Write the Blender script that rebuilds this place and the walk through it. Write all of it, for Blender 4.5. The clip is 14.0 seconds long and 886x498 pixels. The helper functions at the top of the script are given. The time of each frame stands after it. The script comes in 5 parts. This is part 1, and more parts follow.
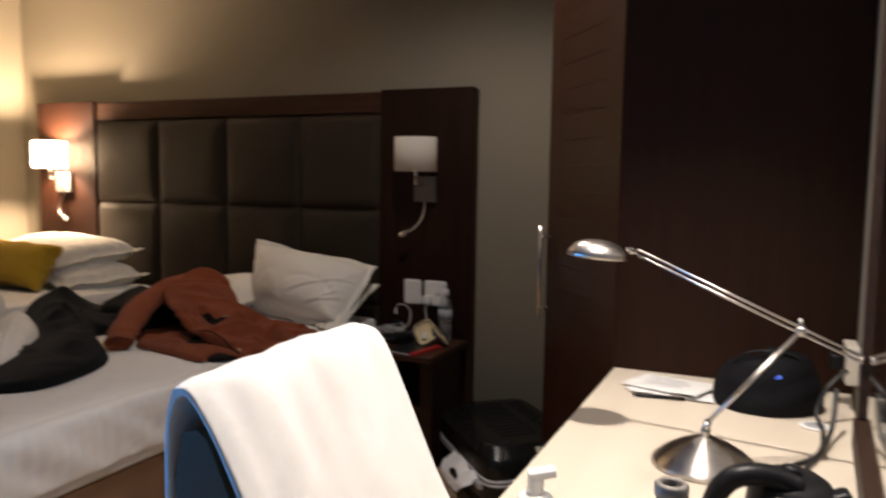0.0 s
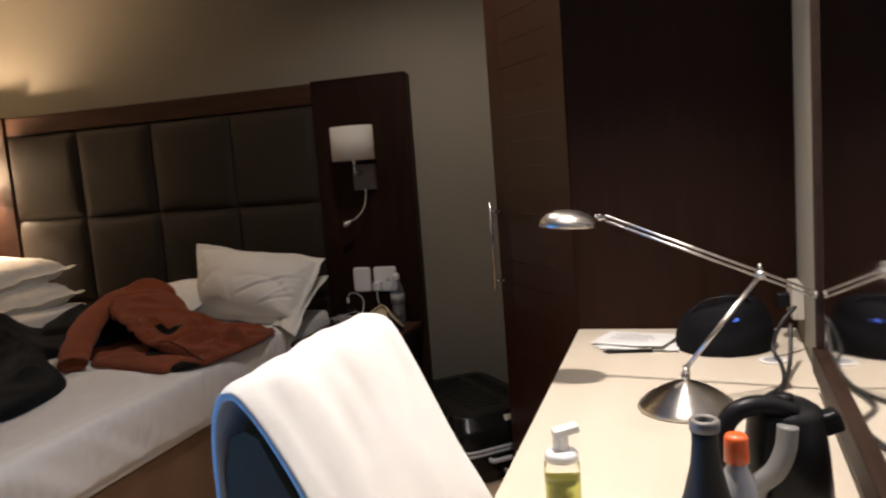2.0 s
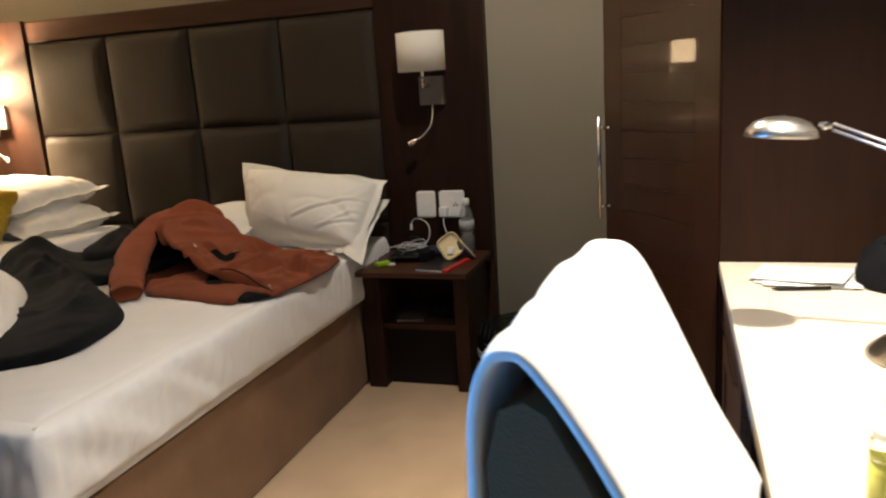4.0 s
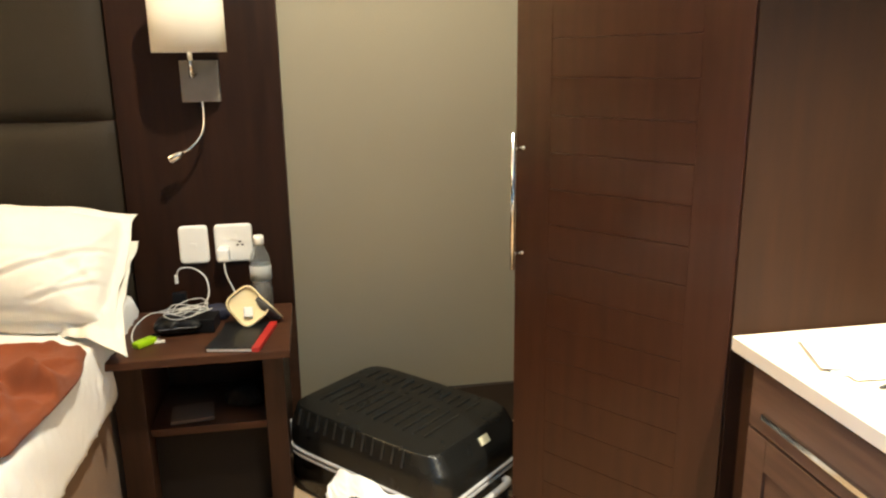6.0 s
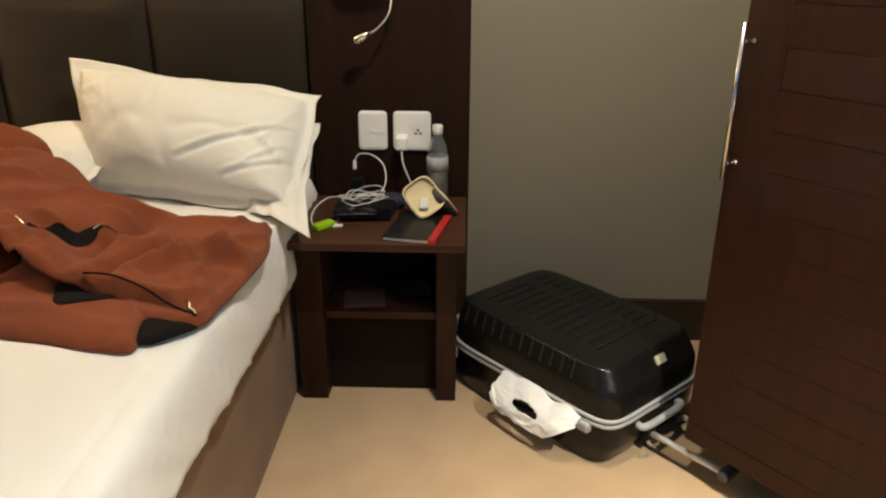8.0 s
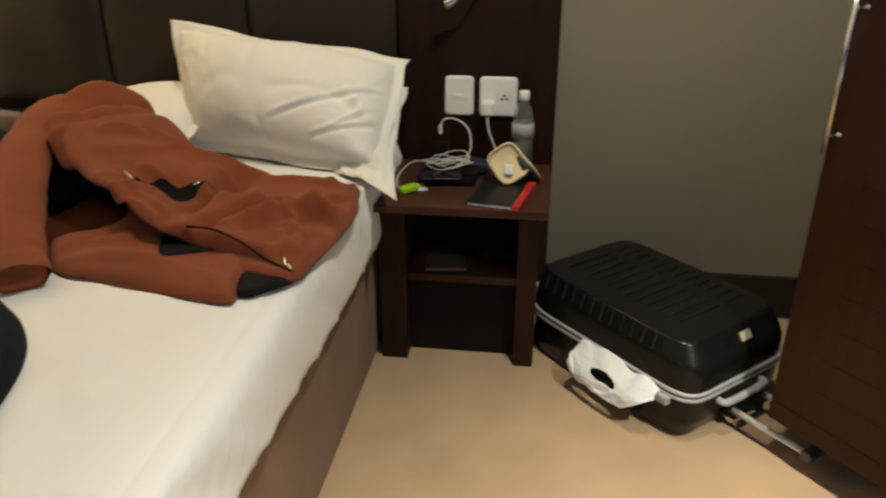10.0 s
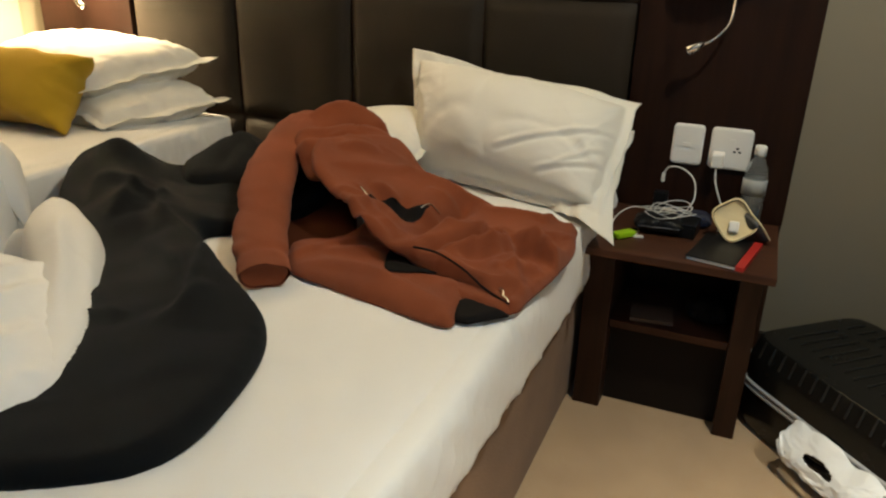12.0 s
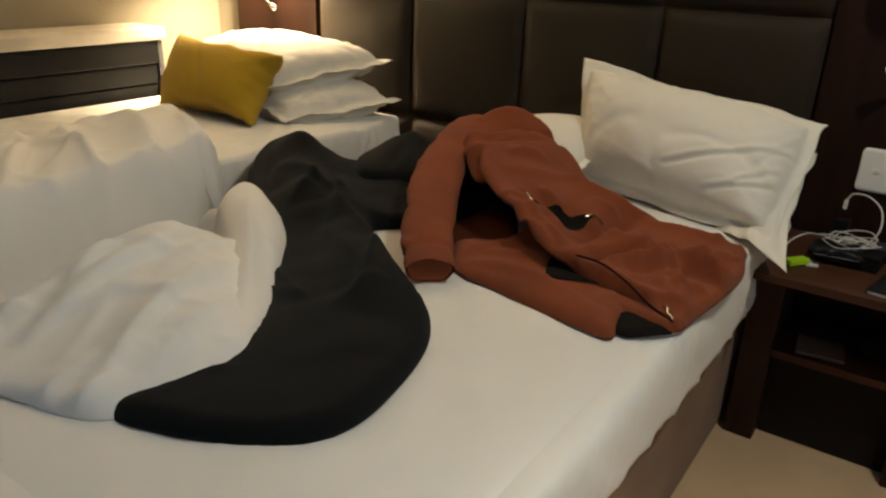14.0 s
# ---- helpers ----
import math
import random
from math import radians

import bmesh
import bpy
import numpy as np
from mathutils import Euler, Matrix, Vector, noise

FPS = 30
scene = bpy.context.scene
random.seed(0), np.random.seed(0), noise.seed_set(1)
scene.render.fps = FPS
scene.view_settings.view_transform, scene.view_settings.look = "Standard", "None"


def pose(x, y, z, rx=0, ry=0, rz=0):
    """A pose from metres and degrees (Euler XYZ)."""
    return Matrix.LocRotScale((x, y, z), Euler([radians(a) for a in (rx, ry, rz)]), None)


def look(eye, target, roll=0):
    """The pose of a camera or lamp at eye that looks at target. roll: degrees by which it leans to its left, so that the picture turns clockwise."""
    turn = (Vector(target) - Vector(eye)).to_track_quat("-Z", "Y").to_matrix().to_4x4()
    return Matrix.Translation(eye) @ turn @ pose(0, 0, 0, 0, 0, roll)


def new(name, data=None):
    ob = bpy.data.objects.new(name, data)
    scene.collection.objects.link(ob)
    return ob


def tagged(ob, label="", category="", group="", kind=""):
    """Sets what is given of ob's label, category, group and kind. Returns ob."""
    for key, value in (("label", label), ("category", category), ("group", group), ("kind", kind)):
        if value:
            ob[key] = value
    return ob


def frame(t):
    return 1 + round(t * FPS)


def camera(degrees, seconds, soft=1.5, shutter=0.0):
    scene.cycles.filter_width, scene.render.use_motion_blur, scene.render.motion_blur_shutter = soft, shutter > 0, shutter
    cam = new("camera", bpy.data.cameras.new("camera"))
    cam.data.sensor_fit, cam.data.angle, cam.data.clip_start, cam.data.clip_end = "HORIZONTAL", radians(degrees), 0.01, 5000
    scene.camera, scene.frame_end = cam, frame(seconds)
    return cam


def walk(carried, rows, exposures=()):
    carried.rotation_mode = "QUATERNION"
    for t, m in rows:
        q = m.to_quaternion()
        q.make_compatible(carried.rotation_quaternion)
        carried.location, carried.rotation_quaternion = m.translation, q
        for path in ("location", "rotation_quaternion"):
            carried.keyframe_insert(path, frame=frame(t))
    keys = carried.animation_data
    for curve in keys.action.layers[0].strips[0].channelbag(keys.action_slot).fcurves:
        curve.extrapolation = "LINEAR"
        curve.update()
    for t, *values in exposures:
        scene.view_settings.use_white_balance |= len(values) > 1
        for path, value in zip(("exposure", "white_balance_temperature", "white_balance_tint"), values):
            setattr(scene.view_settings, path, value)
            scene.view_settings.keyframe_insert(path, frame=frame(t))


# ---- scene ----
cam = camera(61.7, 14.0, soft=2.2, shutter=0.4)
PATH = [
    (0, (1.275, -3.22, 1.271), (0.47, -1.398, 1.092), 0.9),
    (0.5, (1.204, -3.288, 1.278), (0.702, -1.371, 1.009), 0.3),
    (1, (1.185, -3.32, 1.284), (0.646, -1.417, 0.987), -2.3),
    (1.5, (1.141, -3.324, 1.286), (0.407, -1.482, 1.024), -2.7),
    (2, (1.176, -3.318, 1.285), (0.575, -1.425, 1.05), -4.4),
    (2.5, (1.171, -3.318, 1.293), (0.637, -1.406, 1.046), -4.2),
    (3, (1.106, -3.325, 1.274), (0.458, -1.454, 0.988), -3.5),
    (5.5, (0.188, -2.535, 1.236), (0.19, -0.617, 0.67), -0.4),
    (6, (0.082, -2.37, 1.288), (0.416, -0.46, 0.795), -0.8),
    (6.5, (0.048, -2.287, 1.287), (0.091, -0.378, 0.691), -2.6),
    (7, (-0.009, -2.25, 1.264), (-0.055, -0.368, 0.588), -0.0),
    (9.5, (-0.009, -2.281, 1.251), (-0.112, -0.453, 0.446), -0.6),
    (10, (-0.042, -2.281, 1.255), (-0.286, -0.476, 0.428), -0.1),
    (10.5, (-0.085, -2.29, 1.254), (-0.506, -0.499, 0.469), 1.9),
    (11, (-0.122, -2.294, 1.256), (-0.731, -0.546, 0.496), 2.3),
    (11.5, (-0.133, -2.304, 1.261), (-0.864, -0.603, 0.505), 2.5),
    (12, (-0.128, -2.29, 1.262), (-0.839, -0.579, 0.509), 1.6),
    (12.5, (-0.13, -2.295, 1.262), (-0.869, -0.585, 0.535), -0.6),
    (13, (-0.147, -2.325, 1.265), (-1.042, -0.706, 0.504), 0.4),
    (13.5, (-0.151, -2.348, 1.271), (-1.125, -0.79, 0.481), 0.5),
    (14, (-0.164, -2.336, 1.261), (-1.202, -0.798, 0.516), 2.2),
]
EXPOSURES = [(0, -1.72, 6150, 21), (3.2, -1.78, 6050, 21), (4.9, 0.35, 6850, 6), (5.6, 0.42, 6850, 6), (6.4, 0.82, 6650, 6), (7.2, 0.18, 6500, 8), (9.3, -0.32, 6350, 6), (10.5, -0.58, 6300, 4), (12, -0.64, 6300, 3), (14, -1.10, 6350, 6)]
walk(cam, [(t, look(eye, target, roll)) for t, eye, target, roll in PATH], EXPOSURES)

# ---- world and light ----
world = bpy.data.worlds.new("night")
scene.world = world
world.use_nodes = True
world.node_tree.nodes["Background"].inputs["Color"].default_value = (0.010, 0.012, 0.018, 1)
world.node_tree.nodes["Background"].inputs["Strength"].default_value = 0.3

WARM = (1.0, 0.91, 0.74)


def spot(name, eye, target, watts, cone, blend, radius, colour):
    data = bpy.data.lights.new(name, "SPOT")
    data.energy, data.spot_size, data.spot_blend = watts, radians(cone), blend
    data.shadow_soft_size, data.color = radius, colour
    ob = new(name, data)
    ob.matrix_world = look(eye, target)
    return ob


def bulb(name, place, watts, radius, colour):
    data = bpy.data.lights.new(name, "POINT")
    data.energy, data.shadow_soft_size, data.color = watts, radius, colour
    ob = new(name, data)
    ob.location = place
    return ob


CEIL = 2.5
DOWNLIGHTS = [(1.03, -2.14), (0.22, -1.08)]
spot("downlight_bulb", (1.03, -2.14, CEIL - 0.035), (1.03, -2.14, 0), 640, 92, 0.78, 0.03, WARM)
spot("downlight_bulb", (0.22, -1.08, CEIL - 0.035), (0.22, -1.08, 0), 135, 152, 0.6, 0.04, WARM)
bulb("sconce_bulb", (-2.65, -0.125, 1.41), 530, 0.03, (1.0, 0.74, 0.44))


# ---- materials ----
def material(name, colour, rough=0.6, metal=0.0, second=None, scale=8.0, stretch=(1, 1, 1), bump=0.0, fine=120.0,
             detail=4.0, sheen=0.0, mottle=0.5, spec=0.5, coat=0.0, vary=0.0, wrinkle=0.0):
    """Two scales of variation: broad mottling between two colours, and fine grain as relief."""
    m = bpy.data.materials.new(name)
    m.use_nodes = True
    nt = m.node_tree
    b = nt.nodes["Principled BSDF"]
    b.inputs["Roughness"].default_value = rough
    b.inputs["Metallic"].default_value = metal
    b.inputs["Specular IOR Level"].default_value = spec
    b.inputs["Sheen Weight"].default_value = sheen
    b.inputs["Coat Weight"].default_value = coat
    second = second or tuple(c * 0.78 for c in colour)
    co = nt.nodes.new("ShaderNodeTexCoord")
    mp = nt.nodes.new("ShaderNodeMapping")
    mp.inputs["Scale"].default_value = stretch
    nt.links.new(co.outputs["Object"], mp.inputs["Vector"])
    n1 = nt.nodes.new("ShaderNodeTexNoise")
    n1.inputs["Scale"].default_value, n1.inputs["Detail"].default_value = scale, detail
    nt.links.new(mp.outputs["Vector"], n1.inputs["Vector"])
    n2 = nt.nodes.new("ShaderNodeTexNoise")
    n2.inputs["Scale"].default_value, n2.inputs["Detail"].default_value = fine, 2.0
    nt.links.new(mp.outputs["Vector"], n2.inputs["Vector"])
    ramp = nt.nodes.new("ShaderNodeValToRGB")
    ramp.color_ramp.elements[0].position, ramp.color_ramp.elements[1].position = 0.5 - mottle / 2, 0.5 + mottle / 2
    ramp.color_ramp.elements[0].color, ramp.color_ramp.elements[1].color = (*second, 1), (*colour, 1)
    nt.links.new(n1.outputs["Fac"], ramp.inputs["Fac"])
    out = ramp.outputs["Color"]
    if vary:
        info = nt.nodes.new("ShaderNodeObjectInfo")
        hsv = nt.nodes.new("ShaderNodeHueSaturation")
        mr = nt.nodes.new("ShaderNodeMapRange")
        mr.inputs["To Min"].default_value, mr.inputs["To Max"].default_value = 1 - vary, 1 + vary
        nt.links.new(info.outputs["Random"], mr.inputs["Value"])
        nt.links.new(mr.outputs["Result"], hsv.inputs["Value"])
        nt.links.new(out, hsv.inputs["Color"])
        out = hsv.outputs["Color"]
    nt.links.new(out, b.inputs["Base Color"])
    rr = nt.nodes.new("ShaderNodeMapRange")
    rr.inputs["To Min"].default_value, rr.inputs["To Max"].default_value = max(rough - 0.08, 0.02), min(rough + 0.08, 1)
    nt.links.new(n1.outputs["Fac"], rr.inputs["Value"])
    nt.links.new(rr.outputs["Result"], b.inputs["Roughness"])
    if bump:
        bp = nt.nodes.new("ShaderNodeBump")
        bp.inputs["Strength"].default_value, bp.inputs["Distance"].default_value = bump, 0.004
        nt.links.new(n2.outputs["Fac"], bp.inputs["Height"])
        nt.links.new(bp.outputs["Normal"], b.inputs["Normal"])
        if wrinkle:
            n4 = nt.nodes.new("ShaderNodeTexNoise")
            n4.noise_type = "RIDGED_MULTIFRACTAL"
            n4.inputs["Scale"].default_value, n4.inputs["Detail"].default_value = 5.0, 3.0
            n4.inputs["Distortion"].default_value = 0.8
            nt.links.new(mp.outputs["Vector"], n4.inputs["Vector"])
            bw = nt.nodes.new("ShaderNodeBump")
            bw.inputs["Strength"].default_value, bw.inputs["Distance"].default_value = wrinkle, 0.012
            nt.links.new(n4.outputs["Fac"], bw.inputs["Height"])
            nt.links.new(bw.outputs["Normal"], bp.inputs["Normal"])
    return m


def wood(name, dark, light, rough=0.38, along="z", scale=6.0, coat=0.1):
    stretch = {"z": (7, 7, 0.6), "x": (0.6, 7, 7), "y": (7, 0.6, 7)}[along]
    return material(name, light, rough, second=dark, scale=scale, stretch=stretch, bump=0.06, fine=60, detail=6, mottle=0.55, coat=coat, spec=0.15)


def glass(name, colour=(1, 1, 1), rough=0.02, ior=1.45):
    m = bpy.data.materials.new(name)
    m.use_nodes = True
    b = m.node_tree.nodes["Principled BSDF"]
    b.inputs["Base Color"].default_value = (*colour, 1)
    b.inputs["Roughness"].default_value, b.inputs["IOR"].default_value = rough, ior
    b.inputs["Transmission Weight"].default_value = 1.0
    return m


def glowing(name, colour, strength, base=(0.8, 0.8, 0.8)):
    m = bpy.data.materials.new(name)
    m.use_nodes = True
    b = m.node_tree.nodes["Principled BSDF"]
    b.inputs["Base Color"].default_value = (*base, 1)
    b.inputs["Emission Color"].default_value = (*colour, 1)
    b.inputs["Emission Strength"].default_value = strength
    b.inputs["Roughness"].default_value = 0.7
    return m


def shade_cloth(name, colour):
    """Thin pale cloth that lets lamp light through."""
    m = bpy.data.materials.new(name)
    m.use_nodes = True
    nt = m.node_tree
    b = nt.nodes["Principled BSDF"]
    b.inputs["Base Color"].default_value = (*colour, 1)
    b.inputs["Roughness"].default_value = 0.9
    tr = nt.nodes.new("ShaderNodeBsdfTranslucent")
    tr.inputs["Color"].default_value = (*colour, 1)
    mix = nt.nodes.new("ShaderNodeMixShader")
    mix.inputs["Fac"].default_value = 0.45
    weave = nt.nodes.new("ShaderNodeTexNoise")
    weave.inputs["Scale"].default_value = 300
    bp = nt.nodes.new("ShaderNodeBump")
    bp.inputs["Strength"].default_value, bp.inputs["Distance"].default_value = 0.15, 0.002
    nt.links.new(weave.outputs["Fac"], bp.inputs["Height"])
    nt.links.new(bp.outputs["Normal"], b.inputs["Normal"])
    nt.links.new(b.outputs["BSDF"], mix.inputs[1])
    nt.links.new(tr.outputs["BSDF"], mix.inputs[2])
    nt.links.new(mix.outputs["Shader"], nt.nodes["Material Output"].inputs["Surface"])
    return m


WALL = material("beige_wall_paint", (0.228, 0.198, 0.142), 0.8, second=(0.208, 0.180, 0.129), scale=1.5, bump=0.12, fine=180)
CEILING = material("white_ceiling_paint", (0.78, 0.75, 0.69), 0.85, scale=2, bump=0.1, fine=150)
CARPET = material("beige_carpet", (0.50, 0.34, 0.19), 0.95, second=(0.40, 0.265, 0.145), scale=5, bump=0.9, fine=420, sheen=0.3, spec=0.1)
DARKWOOD = wood("dark_walnut_veneer", (0.0092, 0.0031, 0.0014), (0.0200, 0.0070, 0.0032), rough=0.5, coat=0.0)
DARKWOOD_X = wood("dark_walnut_veneer_long", (0.026, 0.012, 0.007), (0.055, 0.026, 0.015), rough=0.45, along="x", coat=0.0)
# lighter than the nightstand's sides: light on the slabs put into the colour
NIGHTWOOD_LIT = wood("reddish_walnut_lit", (0.036, 0.014, 0.008), (0.085, 0.036, 0.020), rough=0.4, along="x", coat=0.0)
REDWOOD = wood("reddish_mahogany_veneer", (0.018, 0.0058, 0.0026), (0.030, 0.0100, 0.0046), along="z")
REDWOOD_X = wood("reddish_mahogany_slat", (0.018, 0.0058, 0.0026), (0.030, 0.0100, 0.0046), along="x")
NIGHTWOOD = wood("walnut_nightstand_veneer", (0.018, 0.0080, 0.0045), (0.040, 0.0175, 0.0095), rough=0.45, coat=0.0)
WARDWOOD = wood("dark_brown_wardrobe_veneer", (0.0150, 0.0052, 0.0018), (0.0250, 0.0088, 0.0030), rough=0.6, coat=0.0)
PADCLOTH = material("taupe_faux_leather", (0.0225, 0.0158, 0.0096), 0.66, second=(0.0185, 0.0130, 0.0078), scale=3, bump=0.35, fine=220, spec=0.2)
PLINTH = material("black_skirting_paint", (0.020, 0.014, 0.010), 0.5, bump=0.05)
SHEET = material("white_cotton_sheet", (0.76, 0.75, 0.725), 0.85, second=(0.71, 0.70, 0.675), scale=3, bump=0.15, fine=500, sheen=0.15, spec=0.2, wrinkle=0.16)
PILLOWCASE = material("off_white_pillowcase", (0.74, 0.715, 0.65), 0.85, second=(0.69, 0.665, 0.60), scale=4, bump=0.15, fine=500, sheen=0.15, spec=0.2, wrinkle=0.3)
DUVET = material("white_duvet_cotton", (0.78, 0.77, 0.745), 0.85, second=(0.73, 0.72, 0.695), scale=4, bump=0.15, fine=500, sheen=0.15, spec=0.2, wrinkle=0.30)
SUEDE = material("brown_suede", (0.20, 0.112, 0.058), 0.9, second=(0.14, 0.076, 0.038), scale=6, bump=0.4, fine=160, sheen=0.08, spec=0.2)
RUST = material("rust_red_fleece", (0.232, 0.062, 0.025), 0.95, second=(0.172, 0.046, 0.019), scale=7, bump=0.45, fine=900, sheen=0.08, spec=0.1, wrinkle=0.18)
LINING = material("dark_grey_lining", (0.0090, 0.0076, 0.0073), 0.9, bump=0.2, spec=0.1)
BLACKCLOTH = material("black_fleece", (0.0050, 0.0060, 0.0071), 0.95, second=(0.0036, 0.0043, 0.0052), scale=16, bump=0.5, fine=800, sheen=0.05, spec=0.1, wrinkle=0.12)
MUSTARD = material("mustard_cotton", (0.42, 0.27, 0.020), 0.9, second=(0.36, 0.225, 0.016), scale=7, bump=0.3, fine=800, sheen=0.1, spec=0.15, wrinkle=0.2)
TOWEL = material("white_terry_towel", (0.80, 0.78, 0.74), 0.98, second=(0.74, 0.72, 0.68), scale=12, bump=0.6, fine=800, sheen=0.2, spec=0.1)
CHAIRCLOTH = material("grey_green_upholstery", (0.120, 0.060, 0.018), 0.9, second=(0.095, 0.048, 0.015), scale=20, bump=0.4, fine=300)
CHAIRWOOD = wood("dark_chair_wood", (0.020, 0.011, 0.007), (0.045, 0.023, 0.014))
DESKTOP = material("cream_laminate", (0.63, 0.56, 0.45), 0.45, second=(0.57, 0.50, 0.395), scale=2.5, stretch=(3, 0.5, 3), bump=0.05, fine=90)
STEEL = material("brushed_nickel", (0.62, 0.58, 0.52), 0.30, 1.0, second=(0.55, 0.51, 0.46), scale=30, stretch=(1, 1, 12), bump=0.08, fine=200)
RODMETAL = material("satin_rod_metal", (0.82, 0.81, 0.78), 0.34, 0.35, second=(0.66, 0.65, 0.62), scale=30)
CHROME = material("polished_chrome", (0.78, 0.77, 0.75), 0.12, 1.0, scale=10)
GREYMETAL = material("satin_grey_metal", (0.20, 0.185, 0.165), 0.6, 0.6, scale=20)
WHITEPLASTIC = material("white_plastic", (0.76, 0.75, 0.72), 0.35, second=(0.72, 0.71, 0.68), scale=8, bump=0.02)
BLACKPLASTIC = material("black_plastic", (0.007, 0.007, 0.0075), 0.34, second=(0.010, 0.010, 0.011), scale=10, bump=0.05, spec=0.15)
CASESHELL = material("black_ribbed_shell", (0.0068, 0.0068, 0.0064), 0.25, second=(0.009, 0.009, 0.0084), scale=14, bump=0.06, fine=260, spec=0.28)
GREYPLASTIC = material("silver_grey_plastic", (0.44, 0.44, 0.45), 0.4, second=(0.28, 0.28, 0.29), scale=12)
DARKGREY = material("dark_grey_plastic", (0.05, 0.05, 0.055), 0.45, scale=12)
BAGPLASTIC = material("white_carrier_bag_film", (0.78, 0.79, 0.80), 0.3, second=(0.70, 0.71, 0.72), scale=10, bump=0.12, fine=40)
PAPER = material("white_paper", (0.78, 0.77, 0.74), 0.8, scale=6, bump=0.03)
PRINT = material("grey_print", (0.25, 0.25, 0.26), 0.8)
REDCLOTH = material("red_spine", (0.42, 0.018, 0.014), 0.6, bump=0.1)
LIME = material("lime_green_plastic", (0.38, 0.62, 0.012), 0.3, second=(0.30, 0.52, 0.01), scale=40)
CREAM = material("cream_felt", (0.72, 0.60, 0.36), 0.85, second=(0.66, 0.54, 0.31), scale=14, bump=0.2)
NAVY = material("navy_cloth", (0.014, 0.016, 0.040), 0.7, bump=0.3)
CABLE = material("white_cable_rubber", (0.70, 0.69, 0.66), 0.5, scale=10)
BLACKRUBBER = material("black_cable_rubber", (0.015, 0.015, 0.015), 0.5, scale=10)
FOAMSOAP = material("yellow_green_soap", (0.52, 0.50, 0.09), 0.25, second=(0.47, 0.45, 0.08), scale=5)
ORANGE = material("orange_plastic_cap", (0.75, 0.115, 0.015), 0.4, scale=10)
DARKBOTTLE = material("dark_bottle_glass", (0.030, 0.025, 0.020), 0.6, second=(0.038, 0.032, 0.026), scale=6, spec=0.2)
WATERLABEL = material("pale_bottle_label", (0.36, 0.37, 0.36), 0.5, scale=30)
CLEAR = glass("clear_plastic", (0.86, 0.88, 0.88), 0.05, 1.36)
CLEAR.node_tree.nodes["Principled BSDF"].inputs["Transmission Weight"].default_value = 0.95
WATER = glass("drinking_water", (0.97, 0.98, 0.985), 0.0, 1.33)
MIRROR = material("mirror_silver", (0.90, 0.90, 0.89), 0.015, 1.0, second=(0.89, 0.89, 0.88))
SHADE = shade_cloth("white_lamp_shade_cloth", (0.78, 0.74, 0.66))
LIT_GLASS = glowing("lit_lamp_glass", (1.0, 0.86, 0.66), 14.0)
# strong blue glow of an added laptop that stays out of view
ADDED_SCREEN = glowing("added_blue_screen", (0.06, 0.40, 1.0), 450.0, (0.01, 0.01, 0.01))
BLUE_GLOW = glowing("blue_patch_glow", (0.08, 0.22, 1.0), 1.6, (0.02, 0.05, 0.3))


def spun(name, colour, rough):
    """Metal brushed in rings round its z axis."""
    m = material(name, colour, rough, 1.0, scale=40, bump=0.03, fine=300)
    nt = m.node_tree
    tan = nt.nodes.new("ShaderNodeTangent")
    tan.direction_type, tan.axis = "RADIAL", "Z"
    b = nt.nodes["Principled BSDF"]
    b.inputs["Anisotropic"].default_value = 0.85
    b.inputs["Anisotropic Rotation"].default_value = 0.25
    nt.links.new(tan.outputs["Tangent"], b.inputs["Tangent"])
    return m


SPUN = spun("spun_nickel", (0.62, 0.58, 0.52), 0.34)


# ---- building helpers ----
def link(name, bm, mat, parent=None, label="", smooth=False):
    me = bpy.data.meshes.new(name)
    bm.normal_update()
    bm.to_mesh(me)
    bm.free()
    for m in (mat if isinstance(mat, (list, tuple)) else [mat]):
        me.materials.append(m)
    if smooth:
        me.shade_smooth()
    ob = new(name, me)
    if parent is not None:
        ob.parent = parent
    if label:
        ob["label"] = label
    return ob


def part(name, bm, mat, parent, label="", smooth=False):
    return link(name, bm, mat, parent, label, smooth)


def thing(name, label, category, m=None, group="", kind=""):
    ob = new(name)
    ob.empty_display_size = 0.05
    if m is not None:
        ob.matrix_world = m
    return tagged(ob, label, category, group, kind)


def setting(name, bm, mat, label, category, smooth=False):
    return tagged(link(name, bm, mat, None, "", smooth), label, category, "", "structure")


def box(lo, hi, bevel=0.0, seg=2):
    bm = bmesh.new()
    c = [(a + b) / 2 for a, b in zip(lo, hi)]
    d = [abs(b - a) for a, b in zip(lo, hi)]
    bmesh.ops.create_cube(bm, size=1, matrix=Matrix.LocRotScale(c, None, d))
    if bevel:
        bmesh.ops.bevel(bm, geom=bm.edges[:], offset=min(bevel, min(d) * 0.45), segments=seg, profile=0.7, affect="EDGES")
    return bm


